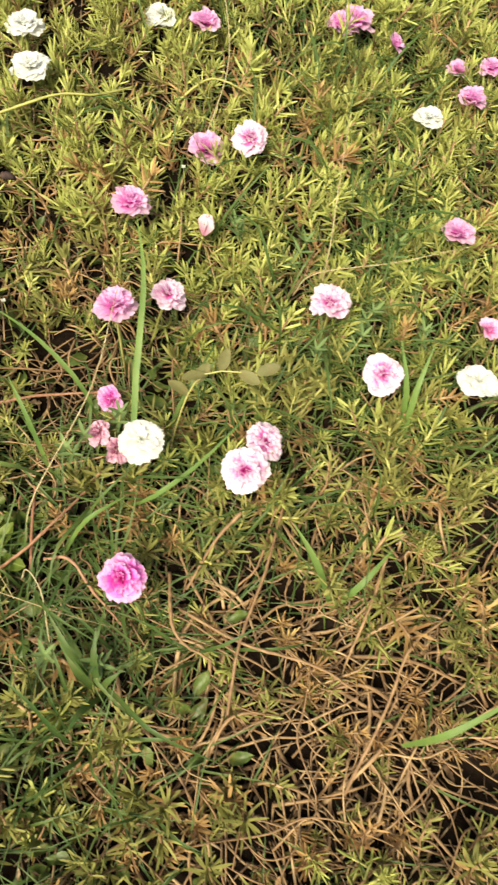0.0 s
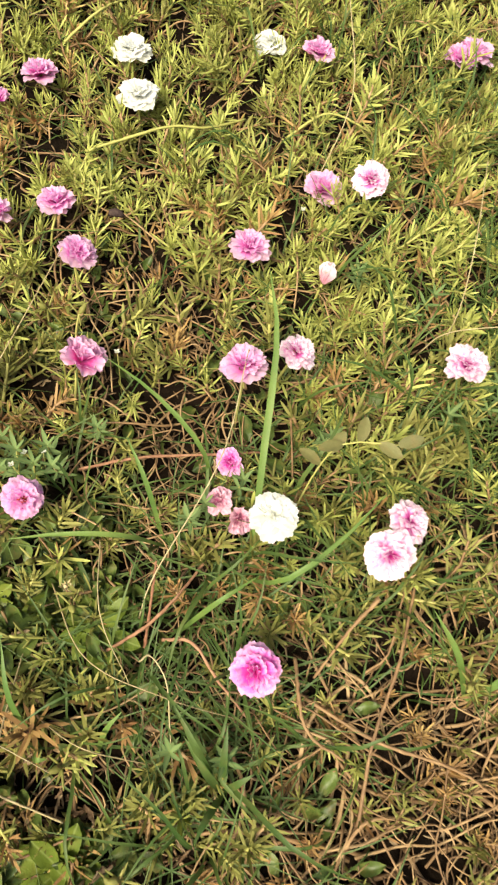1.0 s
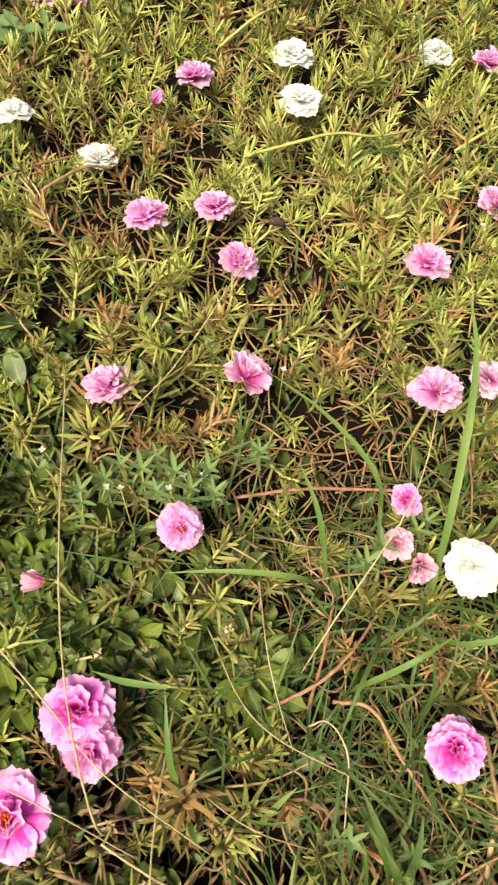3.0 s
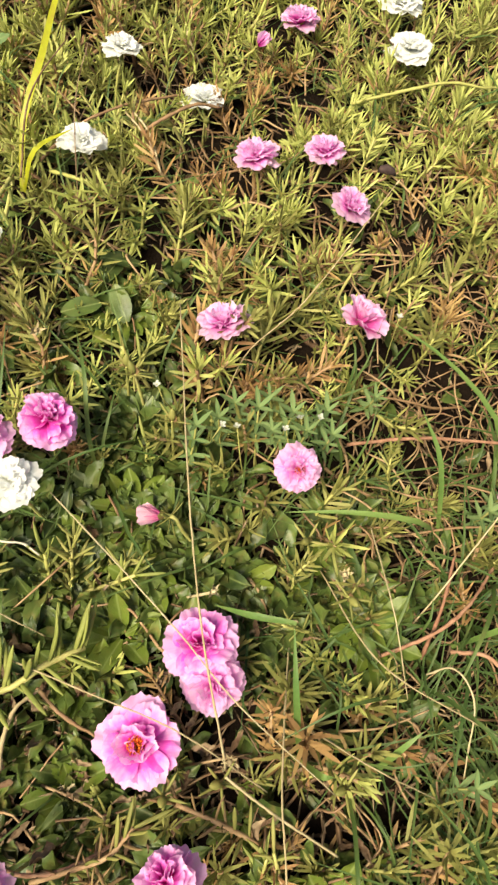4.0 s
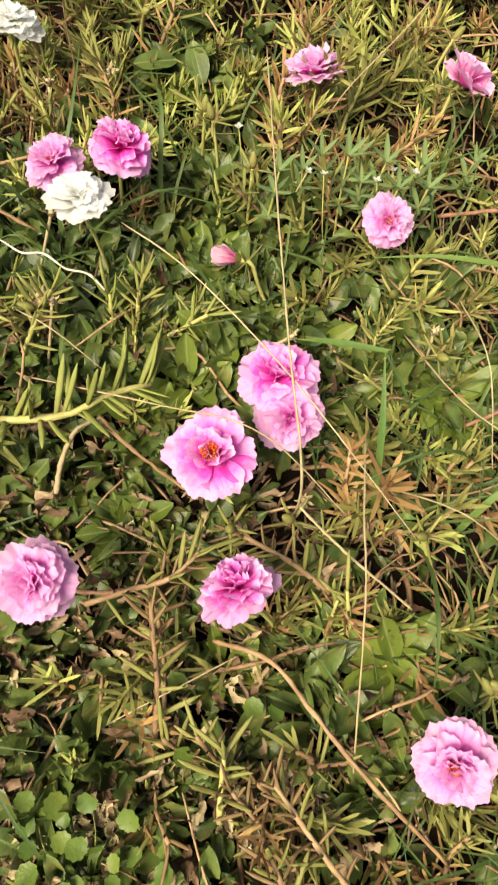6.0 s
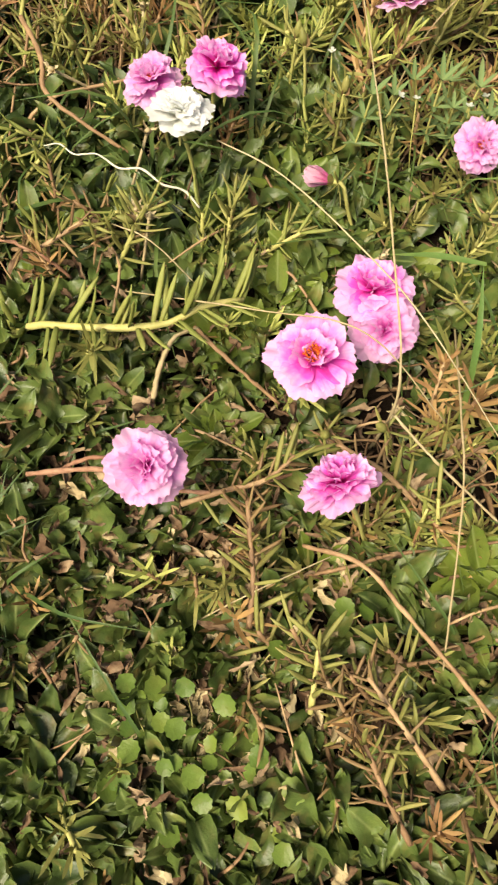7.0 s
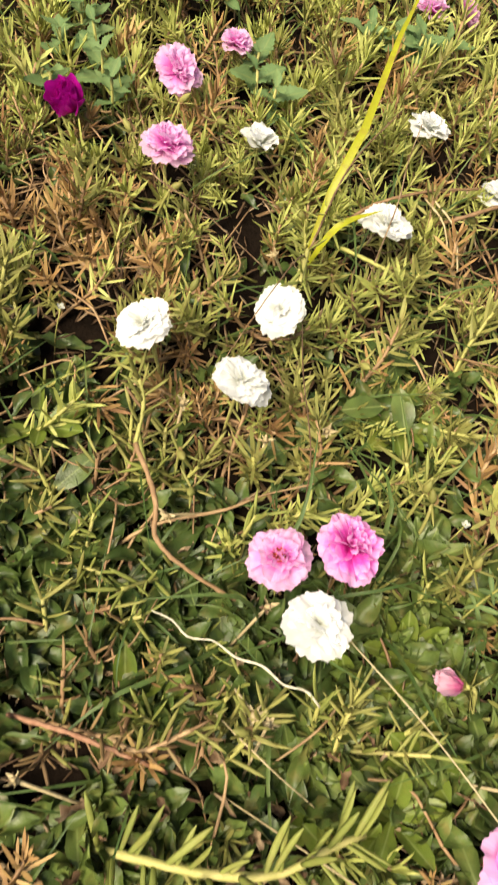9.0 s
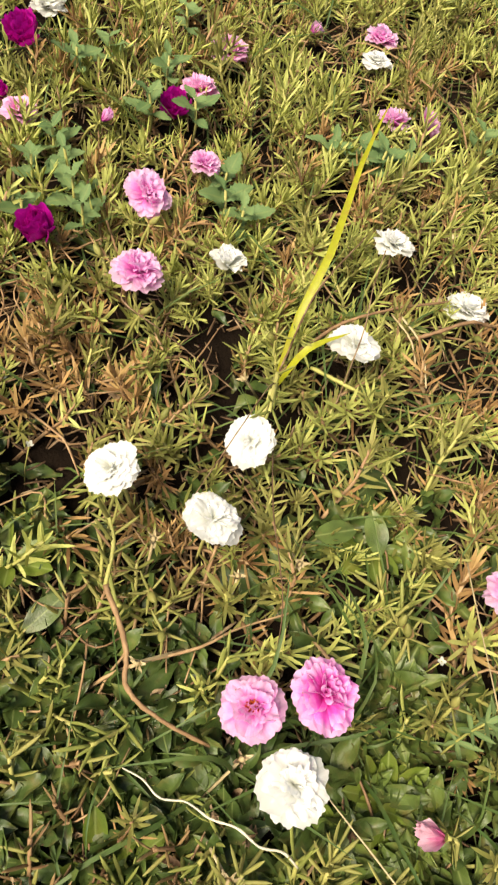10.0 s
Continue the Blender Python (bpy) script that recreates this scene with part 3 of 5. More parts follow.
moss_rose(0.224, 0.295, 0.069, 30.5, "varied", "full", 30, 40)
moss_rose(0.354, 0.309, 0.060, 35.1, "varied", "bowl", 8, 90)
moss_rose(0.491, 0.305, 0.050, 21.4, "pale", "cup", 4, 90)
moss_rose(0.397, 0.246, 0.062, 34.6, "varied", "full", 12, 280)
moss_rose(0.474, 0.250, 0.060, 36.0, "white", "snow", 12, 107)
moss_rose(0.184, 0.216, 0.030, 22.5, "deep", "cup", 20, 250)
moss_rose(0.178, 0.184, 0.036, 22, "faded", "full", 40, 200)
moss_rose(0.196, 0.172, 0.034, 22, "faded", "cup", 45, 300)
moss_rose(0.217, 0.169, 0.070, 34.0, "white", "snow", 6, 60)
moss_rose(0.292, 0.148, 0.084, 35.1, "varied", "full", 25, 270)
moss_rose(0.307, 0.174, 0.080, 29.6, "varied", "full", 20, 20)
moss_rose(0.215, 0.071, 0.062, 33.5, "deep", "full", 10, 270)
moss_rose(-0.033, 0.569, 0.030, 34.0, "rosy", "bowl", 14, 103)
moss_rose_bud(-0.058, 0.530, 0.030, 9, "pink", 40, 20)
moss_rose(0.044, 0.371, 0.043, 32.5, "rosy", "bowl", 26, 20)
moss_rose(0.015, 0.420, 0.040, 31.7, "rosy", "bowl", 14, 99)
moss_rose(-0.032, 0.396, 0.045, 34.3, "rosy", "bowl", 14, 107)
moss_rose(0.067, 0.276, 0.049, 34.3, "pale", "cup", 34, 40)
moss_rose(0.047, 0.164, 0.046, 30.5, "pink", "full", 24, 300, heart=True)
moss_rose(-0.156, 0.470, 0.050, 33.0, "white", "snow", 16, 90)
moss_rose(-0.087, 0.457, 0.030, 36.9, "white", "snow", 15, 80)
moss_rose(-0.154, 0.370, 0.050, 37.5, "white", "snow", 14, 88)
moss_rose(-0.020, 0.249, 0.050, 36.2, "rosy", "bowl", 30, 135)
moss_rose(0.016, 0.055, 0.055, 39.0, "deep", "open", 14, 95)
moss_rose(0.027, 0.035, 0.051, 34.5, "pink", "full", 30, 270)
moss_rose(-0.001, 0.001, 0.069, 40.8, "deep", "open", 5, 270, heart=True)
moss_rose_bud(-0.028, 0.120, 0.036, 11, "faded", 78, 185)
moss_rose(0.026, -0.048, 0.069, 36.0, "deep", "full", 48, 140)
moss_rose(-0.050, -0.073, 0.076, 34.7, "pink", "full", 10, 270)
moss_rose(-0.134, 0.135, 0.053, 32.9, "pink", "full", 12, 200, heart=True)
moss_rose(-0.102, 0.157, 0.055, 37.8, "deep", "full", 20, 60)
moss_rose(-0.106, 0.111, 0.065, 34.5, "white", "snow", 12, 95)
moss_rose(-0.189, 0.269, 0.055, 33.2, "white", "snow", 24, 270)
moss_rose(-0.190, 0.215, 0.058, 35.9, "white", "snow", 16, 85)
moss_rose(-0.247, 0.209, 0.079, 32.5, "white", "snow", 24, 205)
moss_rose(0.126, -0.089, 0.070, 32.6, "pink", "full", 20, 240, heart=True)
moss_rose(-0.331, 0.427, 0.046, 34.6, "rosy", "bowl", 24, 330)
moss_rose(-0.304, 0.357, 0.050, 34.7, "rosy", "bowl", 14, 40)
moss_rose(-0.385, 0.366, 0.040, 33, "magenta", "ball", 25, 250)
moss_rose(-0.257, 0.401, 0.040, 25.5, "white", "cup", 4, 90)
moss_rose(-0.310, 0.481, 0.043, 25.7, "rosy", "bowl", 14, 60)
moss_rose(-0.365, 0.548, 0.028, 33, "magenta", "ball", 25, 250)
moss_rose(-0.355, 0.576, 0.030, 33.2, "pale", "bowl", 10, 90)
moss_rose(-0.508, 0.553, 0.036, 36, "magenta", "ball", 25, 250)
moss_rose(-0.487, 0.484, 0.030, 18, "magenta", "ball", 25, 260)
moss_rose(-0.463, 0.472, 0.030, 29.8, "pale", "bowl", 8, 90)
moss_rose_bud(-0.404, 0.499, 0.030, 9, "pink", 40, 20)
moss_rose(-0.359, 0.654, 0.020, 38.0, "pale", "bowl", 8, 90)
moss_rose_bud(-0.303, 0.727, 0.020, 9, "pink", 40, 20)
moss_rose(-0.242, 0.759, 0.020, 32.9, "rosy", "bowl", 14, 71)
moss_rose(-0.234, 0.705, 0.030, 31.2, "white", "snow", 11, 98)
moss_rose(-0.197, 0.646, 0.020, 32.1, "rosy", "bowl", 14, 97)
moss_rose(-0.167, 0.656, 0.020, 28.2, "pale", "cup", 45, 0)
moss_rose(-0.525, 0.623, 0.020, 37.7, "white", "snow", 11, 99)


# ---- moss rose shoots ----
def shoot_pieces(r, length, leaves, size, lying):
    """A stem that grows from the origin, upright or lying, and its needles: denser towards the tip, where they form a star."""
    s = np.linspace(0, 1, 7)
    lean = r.uniform(0.75, 0.95) if lying else r.uniform(0.15, 0.7)
    rise = s * 0.12 + s ** 2 * r.uniform(0.22, 0.42) if lying else 0.45 * s + 0.32 * s ** 2
    stem = np.stack([lean * length * (s - 0.30 * s ** 2), 0.10 * length * np.sin(3 * s + r.uniform(0, 6)) * s, length * rise], 1)
    rod = tube(stem[::2], np.linspace(0.0018, 0.0011, 4) * size, 4)
    out, turn = [], r.uniform(0, 6)
    for i in range(leaves):
        q = 0.22 + 0.78 * (i / (leaves - 1)) ** 0.62
        p = np.array([np.interp(q, s, stem[:, k]) for k in range(3)])
        axis = np.array([np.interp(min(1, q + 0.1), s, stem[:, k]) - np.interp(q - 0.1, s, stem[:, k]) for k in range(3)])
        axis /= np.linalg.norm(axis)
        turn += 2.4
        a = np.cross(axis, (0.3, 0.9, 0.1))
        a /= np.linalg.norm(a)
        b = np.cross(axis, a)
        open_ = radians(r.uniform(40, 68) if q < 0.85 else r.uniform(10, 50))
        way = math.cos(open_) * axis + math.sin(open_) * (math.cos(turn) * a + math.sin(turn) * b)
        if way[2] < -0.25:
            way[2] *= -0.4
        ln = size * r.uniform(0.0135, 0.0230) * (0.78 if q > 0.93 else 1.0)
        out.append((q, ln, size * r.uniform(0.0016, 0.0024), r.uniform(-0.05, 0.28), p, way, r.uniform(-0.5, 0.5)))
    return rod, out


pr = np.random.default_rng(11)
PROTO = []
for i in range(34):
    lying = i % 2 == 1
    rod, out = shoot_pieces(pr, pr.uniform(0.055, 0.105) if lying else pr.uniform(0.030, 0.060), int(pr.integers(24, 36)) if lying else int(pr.integers(18, 26)), pr.uniform(0.9, 1.15), lying)
    old, young = [], []
    for q, ln, w, bend, p, way, roll in out:
        (old if q < 0.58 else young).append(moved(needle(ln, w, bend), aimed(p, way, roll)))
    PROTO.append((max(p[2] + 0.5 * ln * max(0, way[2]) for q, ln, w, bend, p, way, roll in out), rod, joined(old), joined(young)))

mats = {"lime": [], "olive": [], "russet": []}
rods = {"green": [], "brown": []}
step, gaps = 0.0170, np.random.default_rng(19)
for ix in range(-42, 43):
    for iy in range(-20, 63):
        x, y = (ix + rng.uniform(-0.5, 0.5)) * step, (iy + rng.uniform(-0.5, 0.5)) * step
        thin_out, crowd = bare(x, y), weedy(x, y)
        clump = noise.noise((x * 17, y * 17, 2.2)) + 0.5 * noise.noise((x * 40, y * 40, 6.2))
        hollow = pit(x, y)
        if clump < -0.40 or hollow > 0.42:
            continue
        if not in_bed(x, y) or rng.random() > 0.96 * (1 - 0.50 * thin_out) * (1 - 0.97 * crowd):
            continue
        rus = russet(x, y)
        pick = min(0.999, max(0.0, rng.random() + 0.25 * noise.noise((x * 9, y * 9, 4.4))))
        kind = "russet" if pick < rus else ("lime" if pick < rus + (1 - rus) * (0.14 + 0.72 * min(1, max(0, (y - 0.14 + 0.05 * (x < 0.06)) / 0.26))) else "olive")
        high, rod, old, young = PROTO[int(rng.integers(len(PROTO)))]
        low = 1 - 0.2 * max(thin_out, crowd)
        size = min(1.12, rng.uniform(0.72, 1.12) * low * (1 + 0.38 * clump)) * (1 - 0.6 * hollow)
        for fx, fy, fz in FLOWER_AT:
            d = math.hypot(x - fx, y - fy)
            if d < 0.045:
                size = min(size, max(0.35, (fz - 0.006 - ground_z(x, y) + 0.5 * max(0, d - 0.016)) / high))
        if size < 0.5:
            continue
        m = pose(x, y, ground_z(x, y) - 0.002, rng.normal(0, 12), rng.normal(0, 12), rng.uniform(0, 360)) @ Matrix.Scale(size, 4)
        aged = rng.random()
        if crowd > 0.3 and -0.06 < y < 0.20 and gaps.random() < 0.9 * crowd:
            continue
        mats[kind if kind != "russet" or aged < 0.7 else "olive"].append(moved(young, m))
        mats["russet" if aged < (0.9 if kind == "russet" else 0.30) else ("olive" if aged < 0.75 else kind)].append(moved(old, m))
        rods["brown" if kind == "russet" or aged < 0.45 else "green"].append(moved(rod, m))
stuff("moss_rose_foliage", mats["lime"], leaf_lime, "yellow-green needle leaves of the moss rose mat on the soil", "foliage", False)
stuff("moss_rose_foliage", mats["olive"], leaf_olive, "olive-green needle leaves of the moss rose mat", "foliage", False)
stuff("moss_rose_foliage", mats["russet"], leaf_russet, "dried russet-brown needle leaves of the moss rose mat", "foliage", False)
stuff("moss_rose_stems", rods["green"], stem_green, "greenish fleshy stems of the moss rose mat", "stems")
stuff("moss_rose_stems", rods["brown"], stem_brown, "reddish-brown stems of the moss rose mat", "stems")

# the mat goes on round the bed, thinner and coarser
ring, zr = [], np.random.default_rng(17)
STAR = []
for i in range(6):
    star = []
    for k in range(14):
        a, up, ln, w = k * 2.4, radians(zr.uniform(12, 75)), zr.uniform(0.018, 0.030), zr.uniform(0.0040, 0.0055)
        leaf = (np.array([(0, -0.3 * w, 0), (0, 0.3 * w, 0), (0.5 * ln, 0.5 * w, 0.04 * ln), (0.5 * ln, -0.5 * w, 0.04 * ln), (ln, 0, 0.02 * ln)]), np.array([(0, 1, 2), (0, 2, 3), (3, 2, 4)]))
        star.append(moved(leaf, aimed((0, 0, zr.uniform(0.004, 0.022)), (math.cos(a) * math.cos(up), math.sin(a) * math.cos(up), math.sin(up)))))
    STAR.append(joined(star))
while len(ring) < 2800:
    x, y = zr.uniform(-1.7, 1.7), zr.uniform(-1.34, 2.06)
    if not in_bed(x, y) and math.hypot(x, y - 0.36) < 1.55 + 0.25 * noise.noise((x * 3, y * 3, 1.0)):
        z = ground_z(x, y) if abs(x) < 0.75 and -0.4 < y < 1.1 else -0.008
        ring.append(moved(STAR[int(zr.integers(6))], pose(x, y, z, zr.normal(0, 12), zr.normal(0, 12), zr.uniform(0, 360)) @ Matrix.Scale(zr.uniform(0.8, 1.3), 4)))
stuff("moss_rose_foliage", ring, leaf_olive, "olive-green moss rose mat going on round the bed", "foliage", False)

# creeping bare stems and litter on the soil
creep = []
for i in range(1500):
    x, y = rng.uniform(-0.6, 0.62), rng.uniform(-0.26, 0.85)
    if not in_bed(x, y) or rng.random() < 0.8 * weedy(x, y) or (i > 450 and rng.random() > bare(x, y) + 0.12):
        continue
    a, ln = rng.uniform(0, 2 * math.pi), rng.uniform(0.04, 0.13)
    x2, y2 = x + ln * math.cos(a), y + ln * math.sin(a)
    p = bent((x, y, ground_z(x, y) + rng.uniform(0.001, 0.012)), (x2, y2, ground_z(x2, y2) + rng.uniform(0.003, 0.028)), 5, rng.uniform(0, 0.010), 0.004)
    creep.append(tube(smooth_line(p, 15), np.linspace(rng.uniform(0.0008, 0.0013), 0.0006, 15) * rng.uniform(0.85, 1.2, 15), 5))
for i in range(42):
    x, y, a, ln = rng.normal(0.36, 0.08), rng.normal(0.0, 0.07), rng.uniform(0, 6.28), rng.uniform(0.06, 0.14)
    x2, y2, k = x + ln * math.cos(a), y + ln * math.sin(a), rng.normal(0, 0.18) * ln
    p = [(x, y, ground_z(x, y) + 0.004), ((x + x2) / 2 - k * math.sin(a), (y + y2) / 2 + k * math.cos(a), ground_z(x, y) + rng.uniform(0.008, 0.026)), (x2, y2, ground_z(x2, y2) + rng.uniform(0.002, 0.02))]
    creep.append(tube(smooth_line(p, 14), np.linspace(rng.uniform(0.0013, 0.0019), 0.0010, 14) * rng.uniform(0.88, 1.15, 14), 6))
stuff("creeping_stems", creep, stem_brown, "tangled bare brown stems creeping over the soil", "stems")

bits = []
for i in range(2300):
    x, y = (rng.uniform(-0.6, 0.62), rng.uniform(-0.28, 0.8)) if i < 900 else (rng.normal(-0.04, 0.11), rng.normal(-0.10, 0.09))
    ln = rng.uniform(0.004, 0.016)
    piece = sheet(ln, ln * rng.uniform(0.15, 0.5), (0.3, 0.8, 0.6, 1, 0.5, 0.3), rng.uniform(-0.3, 0.6), rng.uniform(0, 1.6), 0.4, 4, seed=i)
    bits.append(moved(piece, pose(x, y, ground_z(x, y) + rng.uniform(0.001, 0.006 if i < 900 else 0.026), rng.normal(0, 25), rng.normal(0, 25), rng.uniform(0, 360))))
stuff("leaf_litter", bits, dead, "curled tan and brown scraps of dead leaf on the soil", "litter")

papery = []
for i in range(260):
    x, y = (rng.normal(0.0, 0.035), rng.normal(-0.165, 0.022)) if i < 150 else (rng.normal(-0.01, 0.05), rng.normal(-0.11, 0.04))
    ln = rng.uniform(0.007, 0.018)
    piece = sheet(ln, ln * rng.uniform(0.2, 0.5), (0.3, 0.9, 0.6, 1, 0.7, 0.9, 0.3), rng.uniform(-0.2, 0.5), rng.uniform(0.2, 1.4), 0.5, 5, seed=3 * i)
    papery.append(moved(piece, pose(x, y, ground_z(x, y) + rng.uniform(0.006, 0.018), rng.normal(0, 25), rng.normal(0, 20), rng.uniform(0, 360))))
stuff("leaf_litter", papery, straw, "pale papery scraps of dead leaf between the weeds", "litter")

# ---- broad-leaved weeds ----
SPOON = (0.16, 0.32, 0.62, 0.90, 1.0, 0.76, 0.10)
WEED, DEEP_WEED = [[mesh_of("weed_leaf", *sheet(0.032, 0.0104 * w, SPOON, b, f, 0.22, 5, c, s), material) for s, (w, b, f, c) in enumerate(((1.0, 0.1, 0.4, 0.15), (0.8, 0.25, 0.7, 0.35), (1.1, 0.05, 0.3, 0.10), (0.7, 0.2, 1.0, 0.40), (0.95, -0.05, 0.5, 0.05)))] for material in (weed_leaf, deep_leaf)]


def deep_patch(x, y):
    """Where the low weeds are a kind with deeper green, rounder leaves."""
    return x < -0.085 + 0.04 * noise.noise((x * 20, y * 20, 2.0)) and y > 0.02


def weed(x, y, size, leaves, r):
    t = thing("broadleaf_weed", pose(x, y, ground_z(x, y), r.normal(0, 8), r.normal(0, 8), r.uniform(0, 360)) @ Matrix.Scale(size, 4), "low broad-leaved weed with spoon-shaped dark green leaves on the soil", "weed", "broad-leaved weeds")
    for i in range(leaves):
        a, up = i * 2.4 + r.normal(0, 0.5), radians(r.uniform(2, 58))
        way = (math.cos(a) * math.cos(up), math.sin(a) * math.cos(up), math.sin(up))
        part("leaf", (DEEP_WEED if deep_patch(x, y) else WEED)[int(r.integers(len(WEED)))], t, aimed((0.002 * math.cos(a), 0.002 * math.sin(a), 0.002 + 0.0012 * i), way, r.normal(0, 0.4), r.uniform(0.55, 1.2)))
    return t


wr = np.random.default_rng(23)
count = 0
for i in range(1300):
    x, y = wr.uniform(-0.38, 0.18), wr.uniform(-0.27, 0.32)
    if noise.noise((x * 34, y * 34, 9.0)) < 0.22 and wr.random() < weedy(x, y) * 0.8 and count < 190:
        weed(x, y, wr.uniform(0.65, 1.05) * (0.72 if x < -0.10 and y > 0.0 else 1.0), int(wr.integers(5, 9)), wr)
        count += 1

# small leaves and dry needles that fill the floor between the plants
ur = np.random.default_rng(41)
OVATE = (0.22, 0.62, 0.94, 1.0, 0.86, 0.56, 0.10)
LOW = [sheet(0.021 * k, 0.0084 * k * (1.15 if p is OVATE else 1.0), p, b, f, 0.24, 5, c, 1.3 * i) for i, (p, b, f, c, k) in enumerate(((SPOON, 0.1, 0.6, 0.15, 1.0), (OVATE, 0.3, 0.9, 0.3, 0.9), (SPOON, 0.0, 0.4, -0.1, 1.25), (OVATE, 0.2, 1.2, 0.4, 0.8), (OVATE, 0.05, 0.7, -0.2, 1.0), (SPOON, 0.25, 1.0, 0.45, 1.1)))]
floor, deep_floor = [], []
while len(floor) + len(deep_floor) < 3500:
    x, y = ur.uniform(-0.42, 0.30), ur.uniform(-0.28, 0.40)
    if noise.noise((x * 34, y * 34, 9.0)) < 0.25 and ur.random() < weedy(x, y) + 0.05:
        m = pose(x, y, ground_z(x, y) + ur.uniform(0.0, 0.016), ur.normal(0, 30), -abs(ur.normal(22, 24)), ur.uniform(0, 360)) @ Matrix.Scale(ur.uniform(0.65, 1.25), 4)
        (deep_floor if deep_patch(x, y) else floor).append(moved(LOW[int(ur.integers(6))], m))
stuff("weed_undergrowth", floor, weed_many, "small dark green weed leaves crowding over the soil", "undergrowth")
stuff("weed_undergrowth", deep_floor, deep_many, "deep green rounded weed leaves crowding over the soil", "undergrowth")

loose = []
while len(loose) < 9000:
    x, y = ur.uniform(-0.5, 0.55), ur.uniform(-0.26, 0.8)
    if in_bed(x, y) and ur.random() < 0.40 + 0.3 * bare(x, y) + 0.3 * russet(x, y):
        m = pose(x, y, ground_z(x, y) + ur.uniform(0.001, 0.014), 0, ur.normal(0, 20), ur.uniform(0, 360))
        loose.append(moved(needle(ur.uniform(0.008, 0.021), ur.uniform(0.0010, 0.0022), ur.normal(0, 0.5)), m))
stuff("dry_needles", loose, dead, "loose dried brown needle leaves and stem scraps under the mat", "litter")

wisps = []
while len(wisps) < 800:
    x, y = ur.uniform(-0.5, 0.55), ur.uniform(-0.26, 0.8)
    if in_bed(x, y) and ur.random() < 0.05 + 1.1 * bare(x, y) + 0.18 * russet(x, y):
        a, ln, z = ur.uniform(0, 6.28), ur.uniform(0.022, 0.065), ground_z(x, y) + ur.uniform(0.002, 0.016)
        c, d, k = math.cos(a), math.sin(a), ur.normal(0, 0.3) * ln
        wisps.append(tube(smooth_line([(x, y, z), (x + 0.5 * ln * c - k * d, y + 0.5 * ln * d + k * c, z + ur.uniform(0, 0.014)), (x + ln * c, y + ln * d, z + ur.uniform(-0.004, 0.012))], 9), np.linspace(0.0009, 0.0005, 9) * ur.uniform(0.7, 1.2), 4))
stuff("dry_wisps", wisps, stem_brown, "thin dried brown stems tangled in the mat", "stems")

# ---- grasses and stalks ----
def ribbon(points, width, fold=0.25, n=9, tip=0.05, base=0.55):
    """A grass blade along a curve, widest below its middle, folded on its midrib."""
    p = smooth_line(points, n)
    tan = np.gradient(p, axis=0)
    tan /= np.linalg.norm(tan, axis=1)[:, None]
    v = []
    for i in range(n):
        q = i / (n - 1)
        w = 0.5 * width * (base + (1 - base) * min(1, q / 0.3)) * (1 - (1 - tip) * max(0, (q - 0.45) / 0.55) ** 1.5)
        side = np.cross(tan[i], (0, 0, 1.0))
        side = side / (np.linalg.norm(side) + 1e-9)
        up = np.cross(side, tan[i])
        v += [p[i] - side * w + up * w * fold, p[i] + 0 * side, p[i] + side * w + up * w * fold]
    return np.array(v), np.array(grid_faces(n, 3))


def blade(points, width, material, label):
    me = mesh_of("bent_grass", *ribbon(points, width), material)
    return tagged(new("bent_grass", me), label, "grass", "single grass leaves")


def stalk(name, points, thick, thin, material, label, category, n=14, group=""):
    p, w = smooth_line(points, 2 * n), rng.normal(0, 0.12 * thick, (2 * n, 3))
    me = mesh_of(name, *tube(p + w, np.linspace(thick, thin, 2 * n) * rng.uniform(0.82, 1.22, 2 * n), 6), material)
    return tagged(new(name, me), label, category, group)


def seed_stalk(points, label):
    """A thin grass stalk with small seed husks along its end."""
    t = thing("seed_stalk", Matrix.Translation(points[0]), label, "grass stalk", "seeding grass stalks")
    p = smooth_line([np.subtract(q, points[0]) for q in points], 18)
    part("stem", mesh_of("stem", *tube(p, np.linspace(0.0006, 0.0003, 18), 5), straw_one), t)
    for i in range(7, 18):
        part("seed", SEED, t, aimed(p[i], p[min(17, i + 1)] - p[i - 1] + np.array((0.0, 0.0, 0.002)), i * 2.0))


SEED = mesh_of("seed", *tube([(0, 0, 0), (0.0012, 0, 0.0002), (0.0026, 0, 0.0003), (0.0036, 0, 0.0003)], (0.0002, 0.0006, 0.0005, 0.0001), 5), straw_one)
gr = np.random.default_rng(53)
BLADES = []
for i in range(8):
    ln, droop = gr.uniform(0.045, 0.10), gr.uniform(0.1, 0.5)
    BLADES.append(mesh_of("blade", *ribbon([(0, 0, 0), (0.25 * ln, 0.02 * ln, 0.36 * ln), (0.6 * ln, -0.02 * ln, 0.58 * ln), (ln, 0.03 * ln, (0.72 - droop) * ln)], gr.uniform(0.0014, 0.0028)), grass_blade))


def grass_tuft(x, y, blades, size):
    t = thing("grass_tuft", pose(x, y, ground_z(x, y) - 0.002, 0, 0, gr.uniform(0, 360)) @ Matrix.Scale(size, 4), "tuft of thin green grass growing through the moss rose mat", "grass", "grass tufts")
    for i in range(blades):
        part("blade", BLADES[int(gr.integers(8))], t, Matrix.Rotation(i * 2.4 + gr.normal(0, 0.4), 4, "Z") @ Matrix.Rotation(radians(gr.uniform(-32, 22)), 4, "Y") @ Matrix.Scale(gr.uniform(0.7, 1.2), 4))


